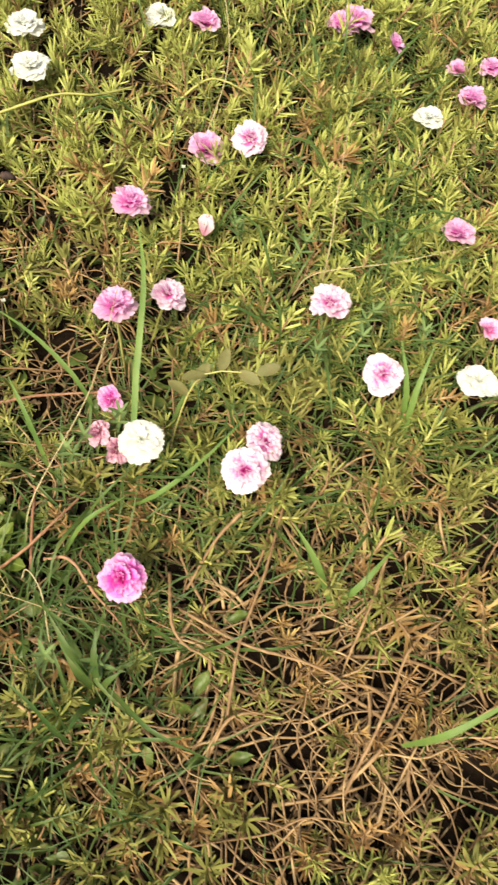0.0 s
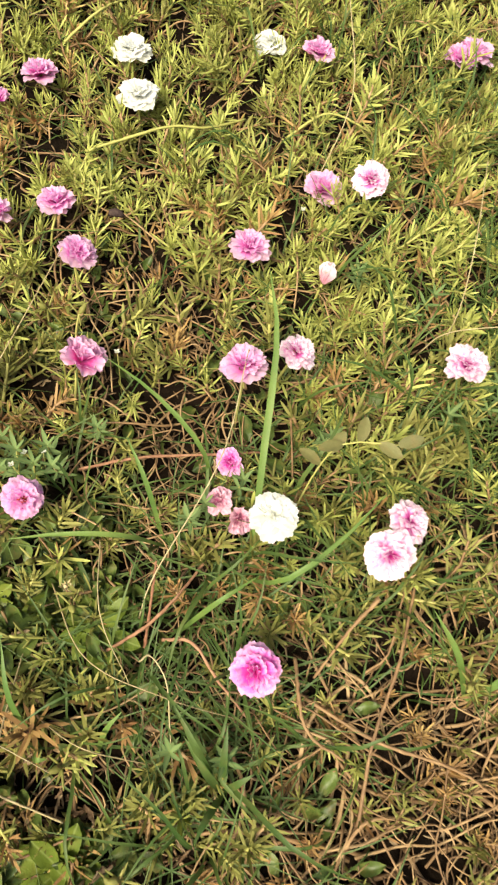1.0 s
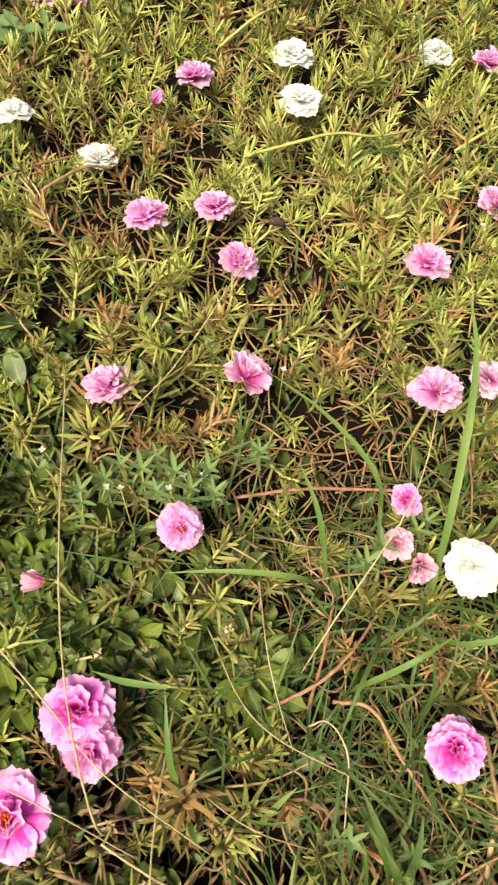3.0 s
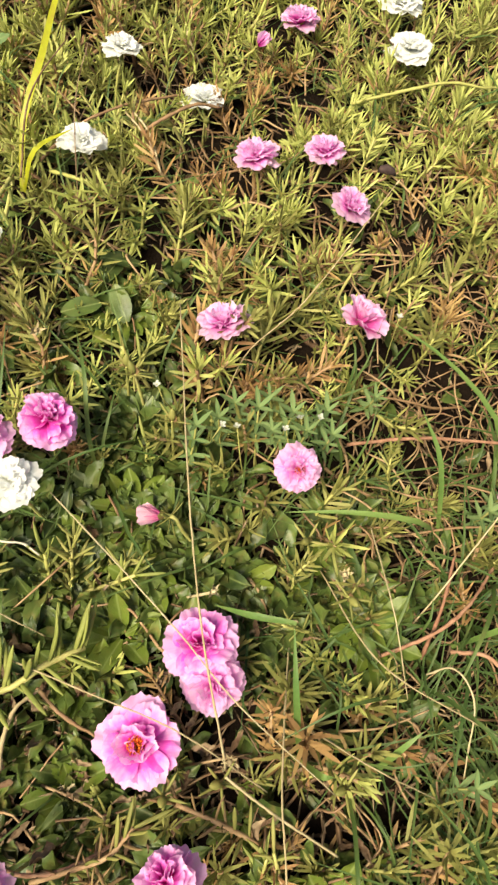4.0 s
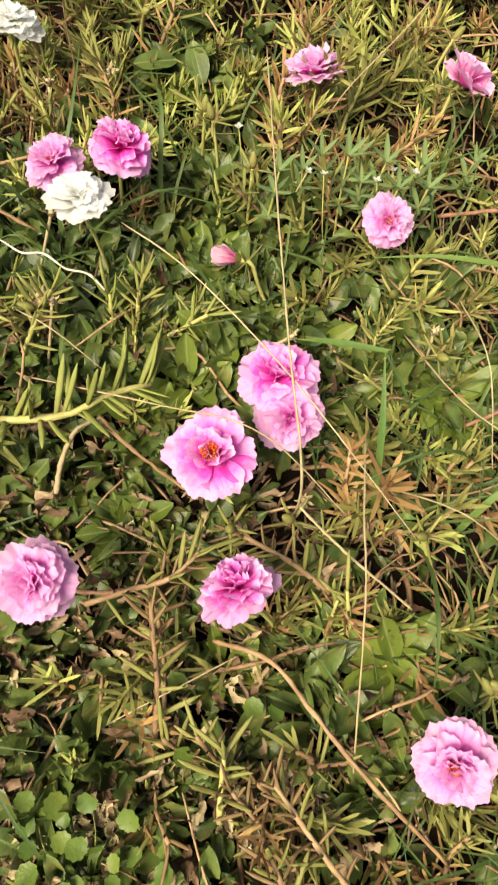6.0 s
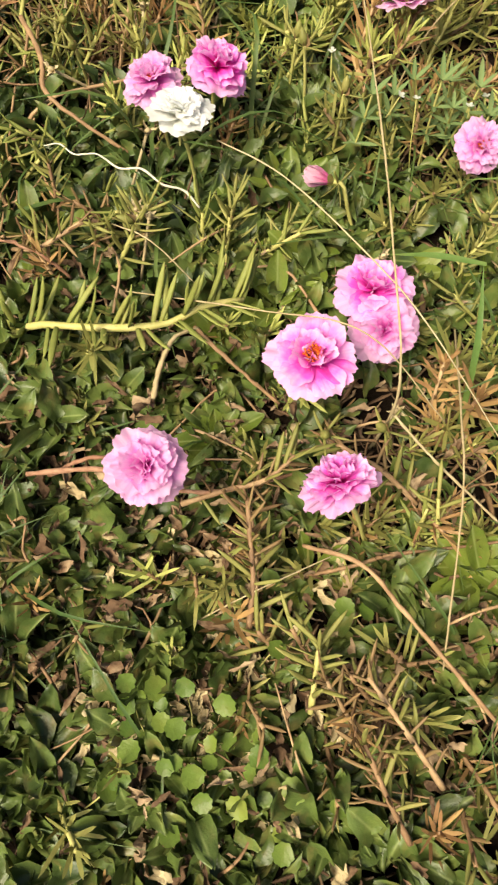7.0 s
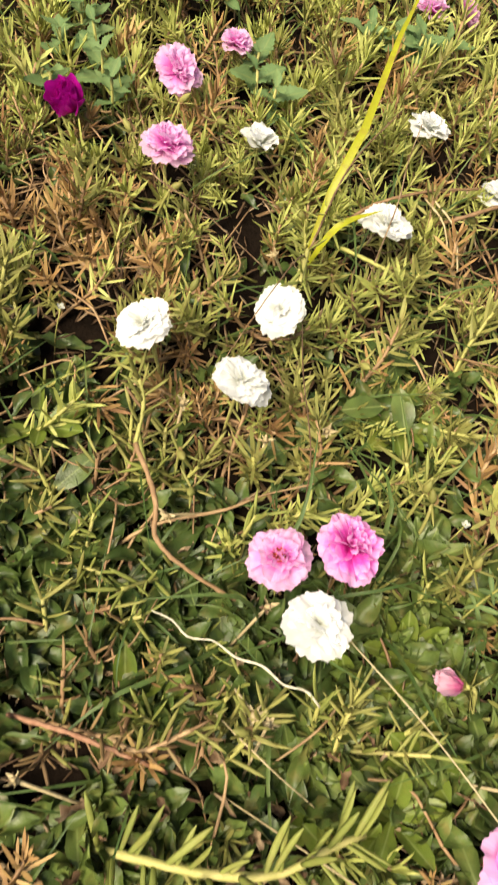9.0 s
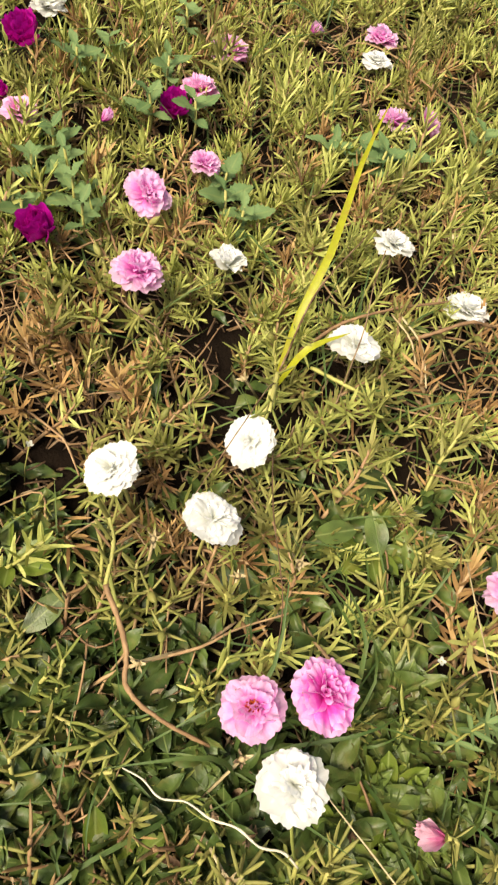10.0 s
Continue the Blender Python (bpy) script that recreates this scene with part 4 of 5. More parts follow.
def grassy(x, y):
    return min(1.0, (0.0 if y < 0.05 and abs(x) < 0.13 else 0.05) + 0.75 * near(x, y, 0.40, 0.30, 0.13, 0.16) + 1.5 * near(x, y, 0.19, 0.02, 0.045, 0.11) + 0.5 * near(x, y, 0.24, 0.16, 0.08, 0.06) + 0.55 * near(x, y, 0.45, 0.62, 0.16, 0.14) + 0.5 * near(x, y, -0.13, -0.14, 0.04, 0.05) + 0.35 * near(x, y, 0.06, 0.17, 0.08, 0.05) + 0.25 * near(x, y, -0.07, 0.24, 0.06, 0.06) + 0.5 * near(x, y, 0.20, 0.09, 0.07, 0.07) + 0.35 * near(x, y, 0.12, 0.05, 0.07, 0.05))


tufts = 0
while tufts < 95:
    x, y = gr.uniform(-0.4, 0.55), gr.uniform(-0.2, 0.78)
    if gr.random() < grassy(x, y):
        grass_tuft(x, y, int(gr.integers(4, 8)), gr.uniform(0.7, 1.15))
        tufts += 1
thinner = []
while len(thinner) < 3200:
    x, y = gr.uniform(-0.55, 0.6), gr.uniform(-0.24, 0.9)
    if in_bed(x, y) and gr.random() < grassy(x, y) + (0.06 if y > 0.1 else 0.012):
        a, ln, up = gr.uniform(0, 6.28), gr.uniform(0.03, 0.09), gr.uniform(0.1, 0.8)
        c, d = math.cos(a), math.sin(a)
        z = ground_z(x, y)
        thinner.append(ribbon([(x, y, z), (x + 0.3 * ln * c, y + 0.3 * ln * d, z + 0.4 * ln * up + 0.008), (x + ln * c, y + ln * d, z + 0.75 * ln * up)], gr.uniform(0.0009, 0.0020), n=6))
stuff("fine_grass", thinner, grass_many, "fine green grass blades mixed through the mat", "grass")

blade([(-0.193, 0.336, 0.020), (-0.195, 0.368, 0.055), (-0.192, 0.409, 0.075), (-0.198, 0.483, 0.090), (-0.198, 0.558, 0.098)], 0.0054, yellow_blade, "broad yellow-green grass blade with browned middle")
blade([(-0.191, 0.336, 0.020), (-0.181, 0.349, 0.050), (-0.160, 0.371, 0.055)], 0.005, yellow_blade, "short yellow-green grass blade")
stalk("dry_stalk", [(-0.193, 0.340, 0.030), (-0.190, 0.377, 0.070), (-0.175, 0.425, 0.085)], 0.0008, 0.0004, dead_one, "thin blackened dry grass stalk", "stalk")
for pts in ([(0.209, 0.145, 0.0), (0.206, 0.212, 0.060), (0.205, 0.288, 0.090), (0.194, 0.339, 0.100)], [(0.371, 0.071, 0.0), (0.352, 0.096, 0.040), (0.332, 0.123, 0.050)], [(0.371, 0.071, 0.0), (0.388, 0.086, 0.030), (0.412, 0.115, 0.035)], [(0.426, -0.023, 0.0), (0.446, -0.012, 0.045), (0.500, 0.020, 0.060)], [(0.427, 0.209, 0.0), (0.425, 0.236, 0.050), (0.436, 0.272, 0.070)], [(0.425, 0.214, 0.0), (0.418, 0.240, 0.050), (0.409, 0.274, 0.070)]):
    blade(pts, 0.0052, fresh_blade, "green grass blade standing out of the mat")
for pts in ([(0.202, 0.138, 0.0), (0.227, 0.128, 0.060), (0.261, 0.156, 0.070), (0.292, 0.194, 0.075)], [(0.162, 0.093, 0.0), (0.185, 0.108, 0.060), (0.212, 0.130, 0.060)], [(0.145, 0.154, 0.0), (0.121, 0.146, 0.055), (0.081, 0.141, 0.060), (0.044, 0.135, 0.050)], [(0.145, 0.154, 0.0), (0.128, 0.186, 0.050), (0.110, 0.215, 0.060)], [(0.175, 0.205, 0.0), (0.160, 0.220, 0.050), (0.123, 0.250, 0.060), (0.081, 0.279, 0.050)], [(0.121, 0.009, 0.0), (0.128, 0.027, 0.040), (0.137, 0.039, 0.050)], [(0.084, 0.011, 0.0), (0.070, 0.038, 0.055), (0.060, 0.072, 0.070)], [(0.061, 0.073, 0.070), (0.038, 0.072, 0.066), (0.018, 0.075, 0.052)], [(0.084, 0.011, 0.012), (0.090, 0.007, 0.045), (0.097, 0.008, 0.045)]):
    blade(pts, 0.0036, fresh_blade, "bent green grass blade lying over the mat")
stalk("straw", [(0.044, -0.004, 0.0), (0.040, 0.006, 0.060), (0.018, 0.052, 0.085), (-0.007, 0.119, 0.085), (-0.050, 0.254, 0.050)], 0.00068, 0.00035, straw_one, "long pale dry straw lying over the flowers", "straw", 20, "dry straws")
stalk("straw", [(0.044, -0.004, 0.046), (0.071, -0.015, 0.035), (0.110, -0.028, 0.020)], 0.00074, 0.00063, straw_one, "tan dry straw in the mat", "straw", 12, "dry straws")
stalk("straw", [(0.063, 0.076, 0.015), (0.070, 0.001, 0.060), (0.080, -0.037, 0.060), (0.098, -0.104, 0.030)], 0.00056, 0.00042, straw_one, "thin dry straw over the mat", "straw", 16, "dry straws")
stalk("straw", [(-0.088, 0.115, 0.045), (-0.044, 0.086, 0.070), (0.005, 0.054, 0.078), (0.042, 0.028, 0.078), (0.100, 0.000, 0.040)], 0.00043, 0.00028, straw_one, "thin dry straw over the mat", "straw", 16, "dry straws")
stalk("straw", [(-0.110, 0.028, 0.015), (-0.033, 0.018, 0.060), (0.017, 0.011, 0.084), (0.064, -0.005, 0.060)], 0.00043, 0.00028, straw_one, "thin dry straw over the mat", "straw", 16, "dry straws")
stalk("straw", [(-0.011, -0.119, 0.012), (0.011, -0.098, 0.030), (0.037, -0.073, 0.028)], 0.00043, 0.00028, straw_one, "thin dry straw over the mat", "straw", 12, "dry straws")
stalk("straw", [(-0.133, 0.420, 0.036), (-0.112, 0.395, 0.042), (-0.098, 0.373, 0.030)], 0.00087, 0.00063, straw_one, "tan dry straw in the mat", "straw", 8, "dry straws")
stalk("straw", [(-0.138, 0.417, 0.036), (-0.120, 0.400, 0.038), (-0.107, 0.387, 0.025)], 0.00087, 0.00063, straw_one, "tan dry straw in the mat", "straw", 8, "dry straws")
stalk("straw", [(-0.180, 0.289, 0.040), (-0.162, 0.229, 0.068), (-0.140, 0.188, 0.062), (-0.129, 0.165, 0.030)], 0.00043, 0.00035, dead_one, "thin dark dry straw in the mat", "straw", 14, "dry straws")
stalk("root", [(-0.180, 0.089, 0.030), (-0.169, 0.088, 0.037), (-0.158, 0.084, 0.038), (-0.146, 0.087, 0.040), (-0.133, 0.085, 0.037), (-0.120, 0.086, 0.041), (-0.107, 0.083, 0.038), (-0.096, 0.085, 0.036), (-0.086, 0.082, 0.030)], 0.0004, 0.0007, bleached, "pale twisted dry root over the leaves", "root", 24)
for pts in ([(0.325, 0.330, 0.030), (0.340, 0.334, 0.060), (0.404, 0.346, 0.070), (0.463, 0.365, 0.075)], [(0.353, 0.355, 0.010), (0.353, 0.369, 0.050), (0.354, 0.410, 0.080), (0.360, 0.476, 0.090)], [(0.135, 0.100, 0.010), (0.144, 0.125, 0.050), (0.177, 0.200, 0.080), (0.186, 0.275, 0.090)], [(-0.010, 0.215, 0.010), (0.000, 0.231, 0.050), (0.028, 0.244, 0.100), (0.060, 0.300, 0.140)], [(0.23, 0.50, 0.01), (0.25, 0.55, 0.07), (0.235, 0.62, 0.11), (0.225, 0.70, 0.12)]):
    seed_stalk(pts, "thin seeding grass stalk over the mat")

# ---- stems and shoots that stand out ----
stalk("branch", [(-0.188, 0.363, 0.025), (-0.167, 0.391, 0.038), (-0.137, 0.418, 0.042), (-0.102, 0.455, 0.030)], 0.00137, 0.00097, stem_one, "bare tan creeping stem on the mat", "stem", 14, "bare stems")
stalk("branch", [(-0.228, 0.164, 0.035), (-0.204, 0.140, 0.036), (-0.195, 0.123, 0.032), (-0.173, 0.116, 0.025), (-0.141, 0.116, 0.010)], 0.00158, 0.00105, stem_one, "bare reddish-brown creeping stem on the mat", "stem", 16, "bare stems")
stalk("branch", [(-0.111, -0.084, 0.024), (-0.077, -0.071, 0.030), (-0.036, -0.067, 0.030), (-0.012, -0.055, 0.026), (0.010, -0.035, 0.010)], 0.00135, 0.00085, red_stem, "bare reddish-brown creeping stem under pink flowers", "stem", 16, "bare stems")
stalk("branch", [(-0.063, 0.014, 0.030), (-0.042, 0.003, 0.031), (-0.010, -0.005, 0.016)], 0.00115, 0.00097, stem_one, "bare reddish-brown creeping stem on the mat", "stem", 10, "bare stems")
stalk("branch", [(0.024, -0.069, 0.012), (0.052, -0.071, 0.025), (0.076, -0.087, 0.032), (0.099, -0.102, 0.036), (0.150, -0.128, 0.015)], 0.00122, 0.00090, stem_one, "bare tan creeping stem on the mat", "stem", 16, "bare stems")
for pts in ([(0.382, -0.057, 0.008), (0.407, -0.001, 0.022), (0.425, 0.043, 0.027), (0.452, 0.066, 0.025)], [(0.296, -0.016, 0.008), (0.301, 0.038, 0.022), (0.316, 0.091, 0.027), (0.330, 0.155, 0.020)], [(0.255, 0.060, 0.010), (0.303, 0.038, 0.022), (0.357, 0.026, 0.022), (0.392, 0.010, 0.008)], [(0.245, 0.085, 0.020), (0.254, 0.041, 0.030), (0.282, 0.024, 0.020)], [(0.409, 0.111, 0.025), (0.395, 0.07, 0.026), (0.380, 0.028, 0.010)], [(0.293, 0.125, 0.055), (0.276, 0.104, 0.048), (0.259, 0.073, 0.020)]):
    stalk("branch", pts, 0.00144, 0.00097, stem_one, "bare tan creeping stem over dark soil", "stem", 14, "bare stems")

for pts in ([(0.026, 0.484, 0.030), (0.058, 0.494, 0.040), (0.096, 0.510, 0.046), (0.129, 0.522, 0.040), (0.160, 0.549, 0.030)], [(-0.175, 0.352, 0.030), (-0.144, 0.343, 0.038), (-0.126, 0.350, 0.025)], [(0.20, 0.545, 0.020), (0.235, 0.56, 0.040), (0.28, 0.555, 0.030)], [(-0.02, 0.615, 0.025), (0.01, 0.645, 0.040), (0.03, 0.68, 0.030)]):
    stalk("runner", pts, 0.0014, 0.0010, stem_lime, "pale green creeping moss rose runner on the mat", "stem", 14, "green runners")
stalk("branch", [(-0.125, 0.412, 0.020), (-0.112, 0.405, 0.042), (-0.087, 0.426, 0.048), (-0.070, 0.438, 0.040)], 0.0016, 0.0012, stem_one, "bare tan creeping stem on the mat", "stem", 14, "bare stems")
for pts in ([(0.113, 0.073, 0.010), (0.140, 0.091, 0.030), (0.157, 0.110, 0.035), (0.176, 0.143, 0.020)], [(0.142, 0.081, 0.010), (0.143, 0.107, 0.035), (0.143, 0.134, 0.047)], [(0.154, 0.086, 0.025), (0.174, 0.085, 0.036), (0.193, 0.065, 0.030), (0.219, 0.041, 0.015)], [(0.075, 0.200, 0.018), (0.121, 0.211, 0.030), (0.175, 0.221, 0.030), (0.209, 0.233, 0.015)], [(-0.221, 0.019, 0.015), (-0.189, 0.024, 0.030), (-0.158, 0.026, 0.030), (-0.140, 0.027, 0.012)], [(-0.105, -0.079, 0.012), (-0.083, -0.066, 0.028), (-0.058, -0.058, 0.015)]):
    stalk("branch", pts, 0.0013, 0.0009, red_stem, "bare reddish-brown creeping stem over dark soil", "stem", 14, "bare stems")
stalk("straw", [(0.141, 0.070, 0.028), (0.149, 0.073, 0.050), (0.161, 0.059, 0.050), (0.167, 0.032, 0.030), (0.174, -0.002, 0.005)], 0.0006, 0.0004, straw_one, "bleached curved dry straw over the mat", "straw", 16, "dry straws")
for pts in ([(0.099, 0.151, 0.015), (0.113, 0.095, 0.050), (0.136, 0.056, 0.015)], [(0.081, 0.029, 0.015), (0.117, 0.016, 0.048), (0.160, 0.009, 0.020)], [(0.073, 0.115, 0.020), (0.108, 0.068, 0.050), (0.159, 0.050, 0.050), (0.215, 0.041, 0.020)], [(-0.131, 0.059, 0.025), (-0.099, 0.047, 0.040), (-0.070, 0.041, 0.020)]):
    stalk("straw", pts, 0.0005, 0.0003, straw_one, "thin dry straw over the mat", "straw", 14, "dry straws")
for k, tip in enumerate(((0.176, 0.029, 0.045), (0.168, 0.046, 0.055), (0.202, 0.038, 0.055), (0.183, 0.021, 0.055), (0.222, 0.012, 0.045), (0.190, -0.03, 0.04))):
    blade([(0.203 + 0.001 * k, -0.003, 0.0), (0.55 * 0.203 + 0.45 * tip[0], -0.0015 + 0.45 * tip[1], 0.8 * tip[2]), tip], 0.0050, grass_blade, "broad green grass blade of a low tuft")

NEEDLE = {}
for key, material in (("lime", one_lime), ("olive", one_olive), ("russet", one_russet)):
    NEEDLE[key] = [mesh_of("leaf", *sheet_needle, material) for sheet_needle in (tube([(0, 0, 0), (0.004, 0, 0.0002), (0.009, 0, 0.0009 * b), (0.0142, 0, 0.0021 * b), (0.0182, 0, 0.0034 * b)], (0.0006, 0.00095, 0.0011, 0.00095, 0.0002), 6, 0.5) for b in (-0.3, 0.5, 1.0, 1.5))]
hr = np.random.default_rng(61)


def shoot(points, leaves, tone, size=1.0, label="", upright=False):
    """A moss rose shoot along a curve, each needle a leaf of its own."""
    t = thing("moss_rose_shoot", Matrix.Translation(points[0]), label or {"lime": "fresh yellow-green moss rose shoot with fleshy needle leaves", "olive": "olive-green moss rose shoot with fleshy needle leaves", "russet": "reddish-brown ageing moss rose shoot with needle leaves"}[tone], "plant shoot", "moss rose shoots")
    p = smooth_line([np.subtract(q, points[0]) for q in points], 14)
    part("stem", mesh_of("stem", *tube(p, np.linspace(0.0014, 0.0011, 14) * size * hr.uniform(0.85, 1.2, 14), 7), stem_one if tone == "russet" else stem_lime), t)
    tan = np.gradient(p, axis=0)
    for i in range(leaves):
        q = 0.04 + 0.96 * i / (leaves - 1) if upright else 0.15 + 0.85 * (i / (leaves - 1)) ** 0.8
        k = q * 13
        at = np.array([np.interp(k, range(14), p[:, c]) for c in range(3)])
        axis = tan[min(13, int(round(k)))]
        axis = axis / np.linalg.norm(axis)
        a = np.cross(axis, (0.2, 0.1, 0.97))
        a /= np.linalg.norm(a)
        b = np.cross(a, axis)
        if upright:
            turn, open_ = (2.4 + hr.normal(0, 0.35) if i % 5 < 3 else 0.35 + hr.normal(0, 0.35)), radians(hr.uniform(48, 78))
        else:
            turn, open_ = i * 2.4 + hr.normal(0, 0.3), radians(hr.uniform(45, 78) if q < 0.86 else hr.uniform(18, 62))
        way = math.cos(open_) * axis + math.sin(open_) * (math.cos(turn) * a + math.sin(turn) * b)
        if at[2] + points[0][2] < 0.02 and way[2] < 0:
            way[2] *= -0.5
        hue = tone if q > 0.5 or upright or hr.random() < 0.4 else ("russet" if hr.random() < 0.6 else "olive")
        if hue == "russet" and hr.random() < 0.3:
            hue = "olive"
        part("leaf", NEEDLE[hue][int(hr.integers(4))], t, aimed(at, way, hr.normal(0, 0.4), size * hr.uniform(0.75, 1.2) * (0.82 if hue == "russet" else 1.0)))


def sprig(x, y, tone, size=1.0, length=None, lean=None, leaves=19):
    """A shoot rising from the floor at a free angle."""
    a, ln = hr.uniform(0, 6.28) if lean is None else radians(lean), length or hr.uniform(0.034, 0.060)
    c, d, z = math.cos(a), math.sin(a), ground_z(x, y)
    shoot([(x - 0.5 * ln * c, y - 0.5 * ln * d, z), (x - 0.1 * ln * c, y - 0.1 * ln * d, z + 0.013), (x + 0.35 * ln * c, y + 0.35 * ln * d, z + 0.020 + 0.32 * ln)], leaves, tone, size)


shoot([(-0.160, -0.016, 0.004), (-0.142, -0.010, 0.022), (-0.107, -0.002, 0.028), (-0.078, 0.010, 0.030), (-0.063, 0.026, 0.031), (-0.046, 0.040, 0.026)], 38, "lime", 1.45, "lying yellow-green moss rose shoot with upright fleshy leaves", True)
shoot([(0.016, -0.116, 0.004), (0.011, -0.101, 0.014), (0.005, -0.084, 0.020), (-0.007, -0.061, 0.024)], 16, "russet", 0.9)
shoot([(-0.228, 0.164, 0.035), (-0.234, 0.185, 0.040), (-0.245, 0.200, 0.042)], 18, "olive", 1.0)
shoot([(-0.190, 0.300, 0.030), (-0.193, 0.330, 0.040), (-0.186, 0.290, 0.058)], 14, "lime", 1.1)
for pts, leaves, tone in (([(-0.037, -0.072, 0.022), (-0.019, -0.061, 0.032), (-0.003, -0.051, 0.036), (0.006, -0.036, 0.038)], 22, "russet"), ([(0.013, -0.118, 0.020), (0.007, -0.096, 0.030), (-0.001, -0.078, 0.034), (-0.008, -0.062, 0.036)], 24, "russet"), ([(0.113, -0.150, 0.020), (0.092, -0.136, 0.032), (0.067, -0.118, 0.034)], 22, "russet"), ([(0.105, -0.175, 0.020), (0.088, -0.160, 0.030), (0.073, -0.144, 0.034)], 20, "russet"), ([(0.050, -0.140, 0.018), (0.046, -0.126, 0.030), (0.043, -0.112, 0.034)], 18, "olive"), ([(-0.175, 0.030, 0.016), (-0.156, 0.030, 0.028), (-0.138, 0.048, 0.036)], 22, "russet"), ([(-0.118, 0.040, 0.016), (-0.113, 0.054, 0.030), (-0.110, 0.070, 0.036)], 20, "olive"), ([(0.070, -0.032, 0.018), (0.048, -0.026, 0.030), (0.023, -0.022, 0.034)], 20, "russet")):
    shoot(pts, leaves, tone, 1.0)
for x, y, tone in ((0.065, -0.156, "russet"), (0.019, -0.142, "russet"), (0.046, -0.121, "russet"), (0.074, -0.126, "russet"), (0.098, -0.137, "russet"), (0.086, -0.049, "olive"), (0.075, -0.050, "lime"), (-0.135, 0.059, "russet"), (-0.049, 0.076, "lime"), (-0.070, 0.080, "olive")):
    sprig(x, y, tone, 0.9)
for x, y, tone in ((-0.123, 0.079, "lime"), (0.080, -0.109, "russet"), (0.067, -0.136, "russet"), (0.030, -0.121, "russet"), (0.125, -0.153, "russet"), (0.094, -0.167, "russet"), (-0.187, 0.108, "lime"), (0.075, 0.079, "olive")):
    sprig(x, y, tone, 0.9)
for x, y, tone in ((-0.234, 0.100, "lime"), (-0.137, 0.069, "russet"), (-0.230, 0.153, "russet"), (-0.215, 0.173, "olive"), (0.101, 0.189, "lime"), (0.083, 0.179, "russet")):
    sprig(x, y, tone, 0.9)
for x, y, tone, turn in ((-0.229, 0.105, "lime", 100), (-0.156, 0.139, "lime", 80), (-0.076, 0.213, "lime", 60), (-0.049, 0.151, "lime", 90), (-0.304, 0.190, "lime", 30), (-0.235, 0.168, "olive", 110), (-0.183, 0.208, "russet", 95), (-0.194, 0.025, "russet", 10)):
    sprig(x, y, tone, 0.95, 0.055, turn, 22)
for x, y, tone in ((-0.242, 0.106, "lime"), (-0.195, 0.08, "lime"), (-0.154, 0.093, "lime"), (-0.224, 0.096, "olive"), (-0.226, 0.061, "olive"), (-0.194, 0.058, "russet"), (-0.169, 0.048, "russet"), (-0.201, 0.034, "russet"), (-0.153, 0.044, "lime"), (-0.136, 0.065, "russet"), (-0.119, 0.064, "olive"), (-0.068, 0.076, "olive"), (-0.082, 0.075, "lime"), (-0.044, 0.083, "olive"), (-0.23, 0.171, "russet"), (-0.244, 0.144, "russet"), (-0.197, 0.172, "olive"), (-0.263, 0.128, "olive"), (-0.196, 0.016, "russet"), (-0.211, 0.166, "lime"), (-0.241, 0.088, "lime"), (-0.21, 0.079, "russet"), (-0.017, 0.197, "olive"), (-0.074, 0.224, "olive")):
    sprig(x, y, tone, 1.0, hr.uniform(0.026, 0.042), None, 17)
for i in range(14):
    x, y = hr.uniform(-0.30, 0.42), hr.uniform(-0.15, 0.34)
    if min(math.hypot(x - fx, y - fy) for fx, fy, fz in FLOWER_AT) > 0.040:
        pick = hr.random()
        if weedy(x, y) > 0.45 and pick > 0.2:
            continue
        sprig(x, y, "russet" if pick < russet(x, y) + 0.25 * weedy(x, y) else ("lime" if pick > 0.6 else "olive"), hr.uniform(0.75, 0.95))


# ---- round-leaved creeper, downy weed, whorled weed ----
def round_sheet(size, seed):
    """A round scalloped leaf with a narrow slit, slightly cupped."""
    v, n, rings = [(0, 0, 0)], 55, 3
    for k in range(1, rings + 1):
        for i in range(n):
            a = 2 * math.pi * i / (n - 1)
            r = size * k / rings * (1 + (0.060 * math.cos(9 * a) - 0.16 * math.exp(-(min(a, 2 * math.pi - a) / 0.22) ** 2) if k == rings else 0))
            v.append((r * math.cos(a), r * math.sin(a), size * (0.16 * (k / rings) ** 2 + 0.05 * math.sin(2 * a + seed) * (k / rings))))
    f = [(0, 1 + i, 2 + i) for i in range(n - 1)]
    for k in range(rings - 1):
        for i in range(n - 1):
            a = 1 + k * n + i
            f += [(a, a + n, a + n + 1), (a, a + n + 1, a + 1)]
    return np.array(v), np.array(f)


DISC = [mesh_of("leaf", *round_sheet(0.0056, k * 1.3), round_leaf) for k in range(3)]
PETIOLE = mesh_of("petiole", *tube([(0, 0, -0.024), (0.001, 0, -0.011), (0, 0, -0.0008)], 0.0005, 5), stem_lime)
cr = np.random.default_rng(71)


def creeper(x, y, z, size):
    t = thing("pennywort", pose(x, y, max(z, ground_z(x, y) + 0.008), cr.normal(0, 22), cr.normal(0, 22), cr.uniform(0, 360)) @ Matrix.Scale(size, 4), "small round scalloped green pennywort leaf on its stalk", "creeper leaf", "pennywort leaves")
    part("leaf", DISC[int(cr.integers(3))], t)
    part("petiole", PETIOLE, t)


